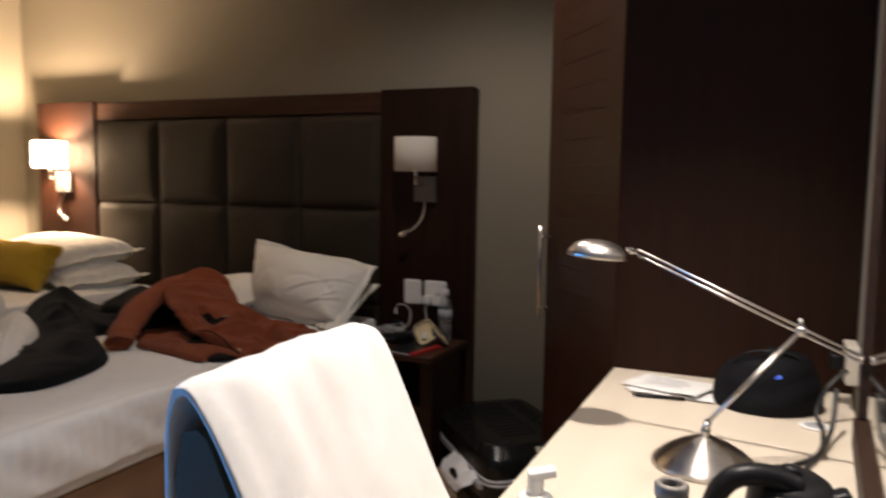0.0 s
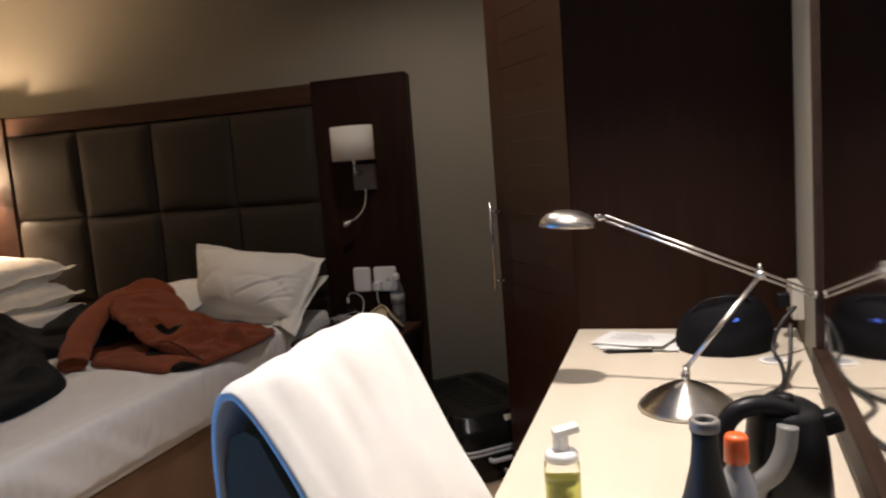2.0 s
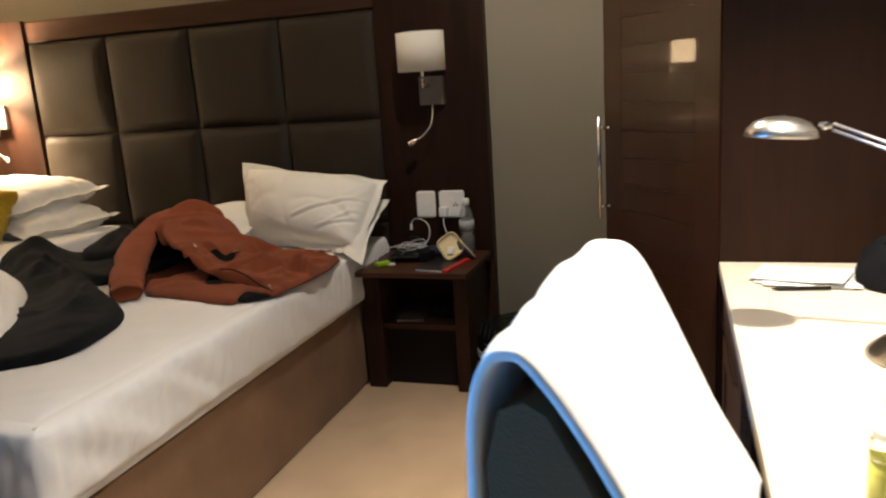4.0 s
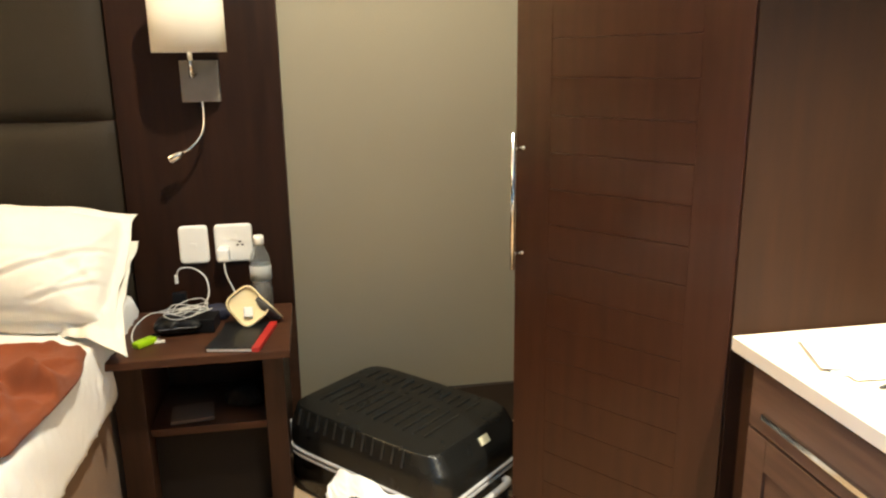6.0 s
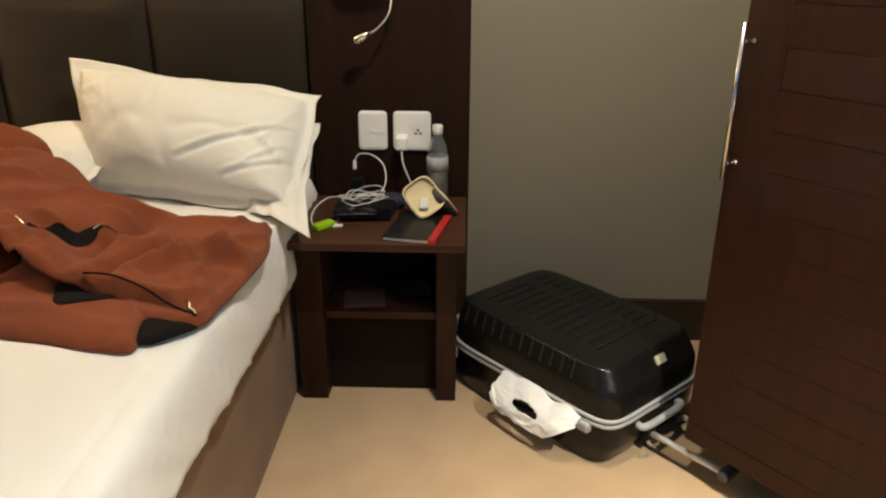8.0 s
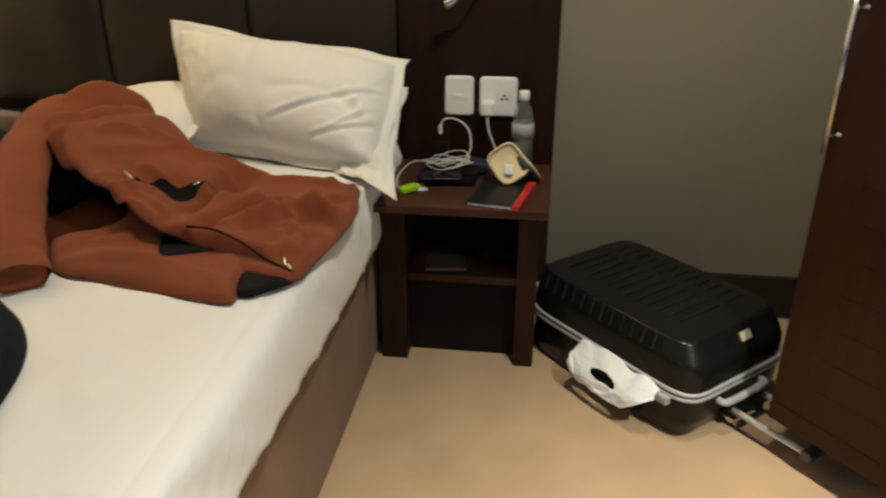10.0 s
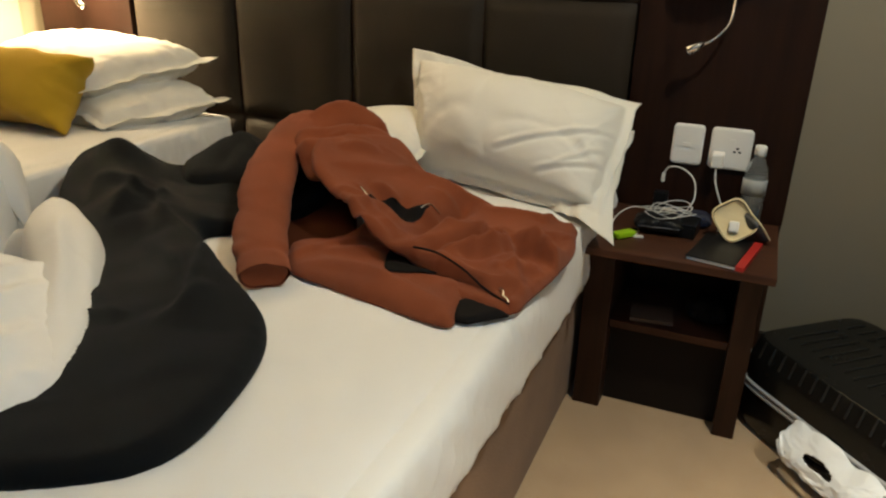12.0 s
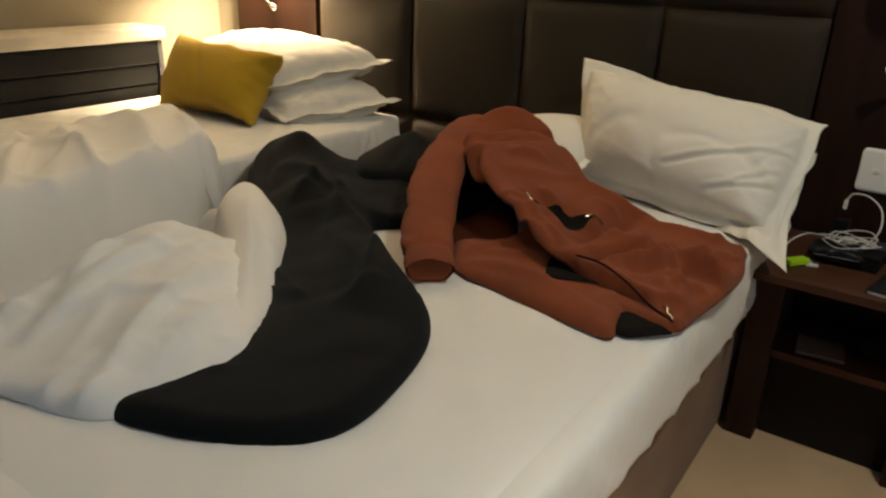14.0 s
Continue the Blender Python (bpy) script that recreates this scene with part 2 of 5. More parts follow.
def rounded_slab(w, h, t, r, bevel=0.002):
    """A plate w by h with round corners, standing in the xz plane, its front at y = -t."""
    bm = bmesh.new()
    ring = []
    for cx, cz, a0 in ((w / 2 - r, h / 2 - r, 0), (-w / 2 + r, h / 2 - r, 90), (-w / 2 + r, -h / 2 + r, 180), (w / 2 - r, -h / 2 + r, 270)):
        ring += [(cx + r * math.cos(radians(a0 + k * 15)), cz + r * math.sin(radians(a0 + k * 15))) for k in range(7)]
    rows = [(1.0, 0.0), (1.0, -t + bevel), (1 - 0.6 * bevel / (w / 2), -t + bevel * 0.3), (1 - 1.6 * bevel / (w / 2), -t)]
    vs = [[bm.verts.new((x * k, y, z * k)) for x, z in ring] for k, y in rows]
    for a, b in zip(vs, vs[1:]):
        for k in range(len(ring)):
            bm.faces.new((a[k], a[(k + 1) % len(ring)], b[(k + 1) % len(ring)], b[k]))
    bm.faces.new(vs[-1])
    bm.faces.new(vs[0][::-1])
    bmesh.ops.recalc_face_normals(bm, faces=bm.faces[:])
    return bm


def merge(*bms):
    out = bmesh.new()
    for b in bms:
        tmp = bpy.data.meshes.new("tmp")
        b.to_mesh(tmp)
        b.free()
        out.from_mesh(tmp)
        bpy.data.meshes.remove(tmp)
    return out


def moved(bm, m):
    bmesh.ops.transform(bm, matrix=m, verts=bm.verts)
    return bm


def lathe(profile, seg=28, sx=1.0, sy=1.0):
    """A turned solid round z from (radius, height) pairs, top or bottom closed where the radius is 0."""
    bm = bmesh.new()
    rings = []
    for r, z in profile:
        if r <= 1e-6:
            rings.append([bm.verts.new((0, 0, z))])
        else:
            rings.append([bm.verts.new((r * sx * math.cos(2 * math.pi * i / seg), r * sy * math.sin(2 * math.pi * i / seg), z)) for i in range(seg)])
    for a, b in zip(rings, rings[1:]):
        for i in range(seg):
            j = (i + 1) % seg
            if len(a) == 1 and len(b) > 1:
                bm.faces.new((a[0], b[j], b[i]))
            elif len(b) == 1 and len(a) > 1:
                bm.faces.new((a[i], a[j], b[0]))
            elif len(a) > 1:
                bm.faces.new((a[i], a[j], b[j], b[i]))
    bmesh.ops.recalc_face_normals(bm, faces=bm.faces[:])
    return bm


def tube(points, radius, seg=8, smooth_steps=6):
    """A round rod or cable through the points, rounded off between them."""
    pts = [Vector(p) for p in points]
    if smooth_steps > 1 and len(pts) > 2:
        fine = []
        for k in range(len(pts) - 1):
            p0, p1, p2, p3 = pts[max(k - 1, 0)], pts[k], pts[k + 1], pts[min(k + 2, len(pts) - 1)]
            for s in range(smooth_steps):
                t = s / smooth_steps
                fine.append(0.5 * ((2 * p1) + (p2 - p0) * t + (2 * p0 - 5 * p1 + 4 * p2 - p3) * t * t + (3 * p1 - p0 - 3 * p2 + p3) * t ** 3))
        pts = fine + [pts[-1]]
    bm = bmesh.new()
    rings = []
    up = Vector((0.13, 0.21, 0.97))
    for k, p in enumerate(pts):
        d = (pts[min(k + 1, len(pts) - 1)] - pts[max(k - 1, 0)]).normalized()
        side = d.cross(up)
        if side.length < 0.05:
            side = d.cross(Vector((1, 0, 0)))
        side.normalize()
        upn = side.cross(d).normalized()
        up = upn
        rings.append([bm.verts.new(p + radius * (math.cos(2 * math.pi * i / seg) * side + math.sin(2 * math.pi * i / seg) * upn)) for i in range(seg)])
    for a, b in zip(rings, rings[1:]):
        for i in range(seg):
            j = (i + 1) % seg
            bm.faces.new((a[i], a[j], b[j], b[i]))
    bm.faces.new(rings[0][::-1])
    bm.faces.new(rings[-1])
    bmesh.ops.recalc_face_normals(bm, faces=bm.faces[:])
    return bm


def ngrid(fx, nu, nv):
    """A sheet of nu by nv quads; fx(u, v) gives the place, u and v from 0 to 1."""
    bm = bmesh.new()
    vs = [[bm.verts.new(fx(i / nu, j / nv)) for j in range(nv + 1)] for i in range(nu + 1)]
    for i in range(nu):
        for j in range(nv):
            bm.faces.new((vs[i][j], vs[i + 1][j], vs[i + 1][j + 1], vs[i][j + 1]))
    return bm


def n3(x, y, z=0.0):
    return noise.noise(Vector((x, y, z)))


def ridge(x, y, ax, ay, bx, by, width):
    """A soft fold along the line from a to b: 1 on the line, fading off over the width."""
    dx, dy = bx - ax, by - ay
    t = min(max(((x - ax) * dx + (y - ay) * dy) / (dx * dx + dy * dy), 0), 1)
    d = math.hypot(x - ax - t * dx, y - ay - t * dy)
    return math.exp(-(d / width) ** 2) * min(1, 4 * t * (1 - t) + 0.45)


def lap(x, y, ax, ay, bx, by, width, height):
    """A pressed fold from a to b: a sharp drop on its right side, a slow fall over the width on its left."""
    dx, dy = bx - ax, by - ay
    n = math.hypot(dx, dy)
    t = ((x - ax) * dx + (y - ay) * dy) / (n * n)
    if t <= 0 or t >= 1:
        return 0.0
    d = (dx * (y - ay) - dy * (x - ax)) / n + 0.016 * n3(x * 5, y * 5, ax * 9)
    fall = math.exp(-d / width) if d > 0 else math.exp(-(d / 0.012) ** 2)
    return 1.6 * height * fall * math.sin(math.pi * t) ** 0.7


def strewn(seed, area, count, angle, spread, length, height):
    """Many small pressed folds over an area (x0, x1, y0, y1), most of them along one direction; gives their height at (x, y)."""
    rng = random.Random(seed)
    rows = []
    for _ in range(count):
        cx, cy = rng.uniform(area[0], area[1]), rng.uniform(area[2], area[3])
        a = radians(angle + rng.gauss(0, spread) + (180 if rng.random() < 0.4 else 0))
        half = length * rng.uniform(0.5, 1.2) / 2
        rows.append((cx - half * math.cos(a), cy - half * math.sin(a), cx + half * math.cos(a), cy + half * math.sin(a), rng.uniform(0.014, 0.040), height * rng.uniform(0.4, 1.2), cx, cy, half + 0.08))

    def at(x, y):
        return sum(lap(x, y, ax, ay, bx, by, w, h) for ax, ay, bx, by, w, h, cx, cy, reach in rows if abs(x - cx) < reach and abs(y - cy) < reach)

    return at


def bump_at(x, y, cx, cy, rx, ry):
    return math.exp(-((x - cx) / rx) ** 2 - ((y - cy) / ry) ** 2)


def ease(v):
    v = min(max(v, 0.0), 1.0)
    return v * v * (3 - 2 * v)


def rounded(outline, steps=6):
    """The outline, a closed ring of (x, y), with its corners softened."""
    pts = [Vector(p) for p in outline]
    n, out = len(pts), []
    for k in range(n):
        p0, p1, p2, p3 = pts[k - 1], pts[k], pts[(k + 1) % n], pts[(k + 2) % n]
        for s in range(steps):
            t = s / steps
            out.append(0.5 * ((2 * p1) + (p2 - p0) * t + (2 * p0 - 5 * p1 + 4 * p2 - p3) * t * t + (3 * p1 - p0 - 3 * p2 + p3) * t ** 3))
    return out


def cloth(outline, support, height, cell=0.014, rim=0.05, edge=0.012, soften=True, shell=0.0, lifted=None, calm=0.25):
    """A garment or cover lying on a support: its upper side rises from the rim, edge metres thick, to height(x, y).
    shell: it is hollow beneath and that thick; lifted(x, y), 0 to 1: how far its rim stands clear of the support."""
    ring = rounded(outline) if soften else [Vector(p) for p in outline]
    rx, ry = np.array([p.x for p in ring]), np.array([p.y for p in ring])
    x2, y2 = np.roll(rx, -1), np.roll(ry, -1)
    xs = np.arange(rx.min() - cell, rx.max() + 2 * cell, cell)
    ys = np.arange(ry.min() - cell, ry.max() + 2 * cell, cell)
    gx, gy = np.meshgrid(xs, ys, indexing="ij")
    inside = np.zeros(gx.shape, bool)
    best = np.full(gx.shape, 9.0)
    nx, ny = gx.copy(), gy.copy()
    for a, b, c, d in zip(rx, ry, x2, y2):
        cross = ((b > gy) != (d > gy)) & (gx < (c - a) * (gy - b) / (d - b + 1e-12) + a)
        inside ^= cross
        ll = (c - a) ** 2 + (d - b) ** 2 + 1e-12
        t = np.clip(((gx - a) * (c - a) + (gy - b) * (d - b)) / ll, 0, 1)
        px, py = a + t * (c - a), b + t * (d - b)
        dist = np.hypot(gx - px, gy - py)
        near = dist < best
        best = np.where(near, dist, best)
        nx, ny = np.where(near, px, nx), np.where(near, py, ny)
    keep = inside | (best < cell * 0.5)
    cells = keep[:-1, :-1] & keep[1:, :-1] & keep[1:, 1:] & keep[:-1, 1:]
    count = np.zeros(gx.shape, int)
    for di, dj in ((0, 0), (1, 0), (1, 1), (0, 1)):
        count[di:di + cells.shape[0], dj:dj + cells.shape[1]] += cells
    bm = bmesh.new()
    top, low = {}, {}

    def vert(i, j):
        if (i, j) not in top:
            onrim = count[i, j] < 4
            x, y = (nx[i, j], ny[i, j]) if onrim else (gx[i, j], gy[i, j])
            d = 0.0 if onrim else best[i, j]
            s = support(x, y)
            k = min(d / rim, 1)
            k = math.sqrt(max(1 - (1 - k) ** 2, 0))
            if lifted:
                k += (1 - k) * lifted(x, y)
            z = s + edge * (0.6 if onrim else 1) + height(x, y) * k
            top[i, j] = bm.verts.new((x, y, z))
            low[i, j] = bm.verts.new((x, y, max(z - shell, s + 0.001) if shell else s + 0.001))
        return top[i, j]

    for i, j in zip(*np.nonzero(cells)):
        q = [(i, j), (i + 1, j), (i + 1, j + 1), (i, j + 1)]
        bm.faces.new([vert(*a) for a in q])
        bm.faces.new([low[a] for a in reversed(q)])
    rimedges = [e for e in bm.edges if len(e.link_faces) == 1]
    back = {v: k for k, v in top.items()}
    for e in rimedges:
        a, b = e.verts
        if a in back and b in back:
            fa = e.link_faces[0]
            ls = [l for l in fa.loops if l.edge == e][0]
            v1, v2 = ls.vert, ls.link_loop_next.vert
            bm.faces.new((v2, v1, low[back[v1]], low[back[v2]]))
    bmesh.ops.smooth_vert(bm, verts=[v for v in bm.verts if v in back], factor=calm, use_axis_x=True, use_axis_y=True, use_axis_z=True)
    return bm


def pleats(x, y, seed, angle, f, stretch=0.3):
    """Long soft folds that run along one direction, 0 to 1."""
    c, s = math.cos(radians(angle)), math.sin(radians(angle))
    u, v = x * c + y * s, y * c - x * s
    v += 0.05 * n3(u * 4, v * 4, seed + 3)
    return max(0.0, 1 - 2.4 * abs(n3(u * f * stretch + seed, v * f, seed))) ** 2


def creases(x, y, seed, f, width=0.06):
    """Thin winding lines, 1 on a line, where a slow noise passes zero."""
    return math.exp(-(n3(x * f + seed, y * f * 0.7 - seed, seed) / width) ** 2)


def crumple(x, y, seed, f):
    """Sharp-crested cloth wrinkles at three sizes, about 0 to 1."""
    wx, wy = x + 0.07 * n3(x * 5, y * 5, seed), y + 0.07 * n3(x * 5, y * 5, seed + 9)
    a = 1 - abs(n3(wx * f, wy * f, seed)) * 2.2
    b = 1 - abs(n3(wx * f * 2.1 + 4, wy * f * 1.6, seed + 2)) * 2.2
    c = 1 - abs(n3(wx * f * 4.3, wy * f * 4.9, seed + 4)) * 2.2
    return 0.56 * max(a, 0) ** 2 + 0.30 * max(b, 0) ** 2 + 0.14 * max(c, 0) ** 2


def pillow(corners, t, seed, flange=0.0, nu=72, nv=48, sag=0.45, wrinkle=1.0, folds=(), draw=0.08):
    """A stuffed pillow of thickness t between four corners (bottom left, bottom right, top left, top right)."""
    bl, br, tl, tr = [Vector(c) for c in corners]
    w, d = (br - bl).length, (tl - bl).length
    nor = ((br - bl) + (tr - tl)).cross((tl - bl) + (tr - br)).normalized()
    bm = bmesh.new()

    def place(u, v, side):
        a, b = 2 * u - 1, 2 * v - 1
        ka = max(1 - (abs(a) / (1 - 2 * flange / w)) ** 2.4, 0)
        kb = max(1 - (abs(b) / (1 - 2 * flange / d)) ** 2.4, 0)
        h = t / 2 * (ka * kb) ** sag
        x, y = a * w / 2, b * d / 2
        pu = 0.5 + 0.5 * a * (1 - (0.6 * draw + 0.03 * n3(b * 2.2, a, seed)) * (1 - b * b) * abs(a) ** 3)
        pv = 0.5 + 0.5 * b * (1 - (draw + 0.05 * n3(a * 2.2, b, seed + 1)) * (1 - a * a) * abs(b) ** 3)
        base = bl * (1 - pu) * (1 - pv) + br * pu * (1 - pv) + tl * (1 - pu) * pv + tr * pu * pv
        wr = n3(x * 4 + seed, y * 4, seed) * 0.010 + n3(x * 12 + 8 * y + seed, y * 5, seed + 5) * 0.003
        edge = max(abs(a), abs(b))
        wr += 0.014 * edge ** 2 * (crumple(x * 0.7 + y * 0.5, y - x * 0.3, seed, 7.0) - 0.3)
        fold = 0.004 * creases(x + 0.5 * y, y - 0.6 * x, seed + 2, 3.2, 0.05) + 0.007 * edge ** 3 * creases(x, y, seed + 7, 8.0, 0.10)
        for ax, ay, bx, by, wd, dp in folds:
            fold += dp * ridge(x, y, ax, ay, bx, by, wd) - 0.8 * dp * ridge(x, y, ax, ay + 1.6 * wd, bx, by + 1.6 * wd, wd)
        h2 = h + wrinkle * (wr - fold) * min(h / 0.03, 1)
        wave = wrinkle * (0.010 * n3(x * 9, y * 9, seed + 2) + 0.006 * n3(x * 22, y * 22, seed + 3)) * max(0, 1 - h / 0.02)
        base += (tl - bl).normalized() * 0.016 * n3(a * 2.6, b, seed + 11) * abs(b) ** 4 + (br - bl).normalized() * 0.014 * n3(b * 3.0, a, seed + 13) * abs(a) ** 4
        return base + nor * (side * max(h2, 0.0015) + wave)

    grids = {}
    for side in (1, -1):
        vs = {}
        for i in range(nu + 1):
            for j in range(nv + 1):
                rim = i in (0, nu) or j in (0, nv)
                vs[i, j] = grids[1][i, j] if rim and side == -1 else bm.verts.new(place(i / nu, j / nv, side))
        grids[side] = vs
        for i in range(nu):
            for j in range(nv):
                q = (vs[i, j], vs[i + 1, j], vs[i + 1, j + 1], vs[i, j + 1])
                bm.faces.new(q if side == 1 else q[::-1])
    return bm


def flat_pillow(w, d, t, seed):
    """A small soft bag lying level on its place."""
    return pillow([(-w / 2, -d / 2, t / 2), (w / 2, -d / 2, t / 2), (-w / 2, d / 2, t / 2), (w / 2, d / 2, t / 2)], t, seed, 0.0, 24, 20, wrinkle=0.3)

# ---- the room ----
XW, XE, YN, YS = -3.10, 1.49, 0.06, -4.30
setting("floor", box((XW - 0.1, YS - 0.1, -0.12), (XE + 0.1, YN + 0.1, 0)), CARPET, "beige short-pile carpet floor of a hotel room", "floor")
setting("ceiling", box((XW - 0.1, YS - 0.1, CEIL), (XE + 0.1, YN + 0.1, CEIL + 0.1)), CEILING, "white painted ceiling", "ceiling")
setting("wall_north", box((XW, YN, 0), (XE, YN + 0.1, CEIL)), WALL, "beige painted wall behind the headboard", "wall")
setting("wall_south", box((XW, YS - 0.1, 0), (XE, YS, CEIL)), WALL, "beige painted wall", "wall")
# the wall behind the desk runs a little out of square
SLANT = 0.055
EAST = pose(XE, -1.102, 0, 0, 0, -math.degrees(math.atan(SLANT)))


def to_wall(bm):
    """Cuts the back of a built-in piece to the slanting wall."""
    for v in bm.verts:
        if v.co.x > 1.3:
            v.co.x -= SLANT * max(-1.102 - v.co.y, 0)
    return bm


setting("wall_east", moved(box((0, -3.40, 0), (0.1, 1.26, CEIL)), EAST), WALL, "beige painted wall behind the desk", "wall")
setting("wall_west", box((XW - 0.1, YS - 0.1, 0), (XW, YN + 0.1, CEIL)), WALL, "beige painted wall under warm lamp light", "wall")
setting("baseboard", box((0.0, YN - 0.018, 0), (0.88, YN, 0.15), 0.004), PLINTH, "black painted skirting board", "baseboard")
setting("baseboard", box((XW, YS, 0), (XE, YS + 0.018, 0.15), 0.004), PLINTH, "black painted skirting board", "baseboard")
setting("baseboard", moved(box((-0.018, -3.16, 0), (0, -1.70, 0.15), 0.004), EAST), PLINTH, "black painted skirting board", "baseboard")


def downlight(x, y):
    t = thing("downlight", "small round white recessed ceiling downlight, lit", "ceiling light", pose(x, y, CEIL), "ceiling downlights")
    part("trim_ring", lathe([(0.030, -0.004), (0.034, -0.010), (0.047, -0.008), (0.050, -0.001), (0.050, 0.0), (0.030, 0.0)], 24), WHITEPLASTIC, t, smooth=True)
    part("lamp_glass", lathe([(0, -0.003), (0.029, -0.003), (0.029, -0.001), (0, -0.001)], 20), LIT_GLASS, t, "lit warm glass")


for lx, ly in DOWNLIGHTS:
    downlight(lx, ly)


PW = -2.95  # face behind the slats


# sill and dark slatted panel under the window wall
def slatted_panel():
    t = thing("slatted_panel", "black slatted panel under a pale ledge beside the bed", "panel")
    for k, (z0, z1, d) in enumerate([(0.20, 0.60, 0.030), (0.605, 0.705, 0.036), (0.71, 0.785, 0.042), (0.79, 0.878, 0.050)]):
        part("slat", box((XW + 0.004, -2.9, z0), (PW + d, -0.43, z1), 0.006), BLACKPLASTIC, t)
    part("end_cap", box((XW + 0.002, -0.428, 0.18), (PW + 0.052, -0.405, 0.88), 0.004), DARKGREY, t)


slatted_panel()
setting("window_sill", box((XW, -2.95, 0.882), (PW + 0.062, -0.39, 0.935), 0.012), material("cream_sill_paint", (0.62, 0.57, 0.48), 0.6, bump=0.05), "cream painted ledge above the black slats", "sill", True)

# ---- headboard ----
TOP, SEAM, PADTOP = 1.712, 1.128, 1.602


def headboard():
    t = thing("headboard", "wide dark walnut headboard with padded taupe panels", "headboard")
    part("back_panel", box((-2.88, 0.012, 0.02), (0.0, YN - 0.001, TOP - 0.006)), DARKWOOD_X, t)
    for x0, x1, z0 in ((-2.88, -2.405, 0.52), (-0.482, 0.0, 0.53)):
        part("side_panel", box((x0, -0.014, z0), (x1, 0.011, TOP), 0.003), [DARKWOOD], t)
    part("top_rail", box((-2.402, -0.004, PADTOP + 0.004), (-0.485, 0.011, TOP - 0.012), 0.003), DARKWOOD_X, t)
    xs = [-2.402 + k * (1.917 / 4) for k in range(5)]
    for k in range(4):
        for z0, z1 in ((SEAM, PADTOP), (0.654, SEAM), (0.20, 0.654)):
            w, h = xs[k + 1] - xs[k] - 0.004, z1 - z0 - 0.004

            def pad(u, v, k=k, z0=z0, w=w, h=h):
                a, b = 2 * u - 1, 2 * v - 1
                puff = ((1 - abs(a) ** 6) * (1 - abs(b) ** 6)) ** 0.45
                wob = n3(u * 4 + k * 3, v * 4 + z0 * 9) * 0.004
                return Vector((xs[k] + 0.002 + u * w, 0.010 - (0.034 + wob) * puff, z0 + 0.002 + v * h))

            part("pad", ngrid(pad, 22, 22), PADCLOTH, t, smooth=True)
    return t


headboard()


def wall_lamp(x, lit, swing):
    """A drum-shaded sconce on a square metal plate, with a bent reading arm below."""
    words = "lit wall lamp with glowing white drum shade and reading arm" if lit else "unlit wall lamp with white drum shade and reading arm"
    t = thing("wall_lamp", words, "lamp", pose(x, -0.014, 1.238), "bedside wall lamps")
    part("wall_plate", box((-0.055, -0.026, -0.06), (0.055, 0, 0.06), 0.004), GREYMETAL, t, "square satin metal plate")
    part("arm", merge(tube([(-0.01, -0.02, 0.02), (-0.01, -0.10, 0.02)], 0.008), tube([(-0.01, -0.10, 0.012), (-0.01, -0.105, 0.09)], 0.007, smooth_steps=1)), CHROME, t, "chrome arm", True)
    sh = part("shade", lathe([(0.100, 0.082), (0.102, 0.082), (0.102, 0.238), (0.100, 0.238)], 40, 1.0, 0.78), SHADE, t, "white cloth drum shade", True)
    sh.location = (-0.01, -0.106, 0)
    bulbglass = part("bulb", lathe([(0, 0.095), (0.012, 0.10), (0.014, 0.13), (0.024, 0.155), (0.022, 0.175), (0, 0.188)], 16), LIT_GLASS if lit else WHITEPLASTIC, t, smooth=True)
    bulbglass.location = (-0.01, -0.106, -0.004)
    if lit:
        bulbglass.visible_shadow = False
    s = swing
    part("reading_arm", tube([(0.0, -0.02, -0.055), (0.004, -0.03, -0.09), (0.0, -0.055, -0.145), (s * 0.03, -0.075, -0.185), (s * 0.06, -0.08, -0.203)], 0.0045), CHROME, t, "thin bent chrome reading arm", True)
    head = moved(lathe([(0, 0), (0.008, 0.002), (0.012, 0.02), (0.014, 0.045), (0.010, 0.05), (0, 0.05)], 16), look((s * 0.055, -0.08, -0.20), (s * 0.30, -0.10, -0.33)) @ pose(0, 0, 0, 180, 0, 0))
    part("reading_head", head, CHROME, t, "small reading lamp head", True)


wall_lamp(-0.231, False, -1)
wall_lamp(-2.645, True, 1)


# ---- wall sockets beside the nightstand ----
def socket_plate(x0, x1, kind, label):
    t = thing("wall_socket", label, "socket", pose((x0 + x1) / 2, -0.014, 0.741), "bedside wall plates")
    w = (x1 - x0) / 2
    part("plate", rounded_slab(2 * w, 0.120, 0.012, 0.013, 0.004), WHITEPLASTIC, t)
    if kind == "switch":
        part("rocker", box((-0.010, -0.0155, -0.004), (0.010, -0.0125, 0.006), 0.001), WHITEPLASTIC, t)
    else:
        for k, (sx, sz) in enumerate(((0.012, -0.006), (0.026, -0.006), (0.019, 0.004))):
            part("socket_hole", box((sx - 0.004, -0.0128, sz - 0.003), (sx + 0.004, -0.0122, sz + 0.003)), DARKGREY, t)
        part("rocker", box((-0.006, -0.0155, 0.012), (0.010, -0.0125, 0.030), 0.001), WHITEPLASTIC, t)
    return t


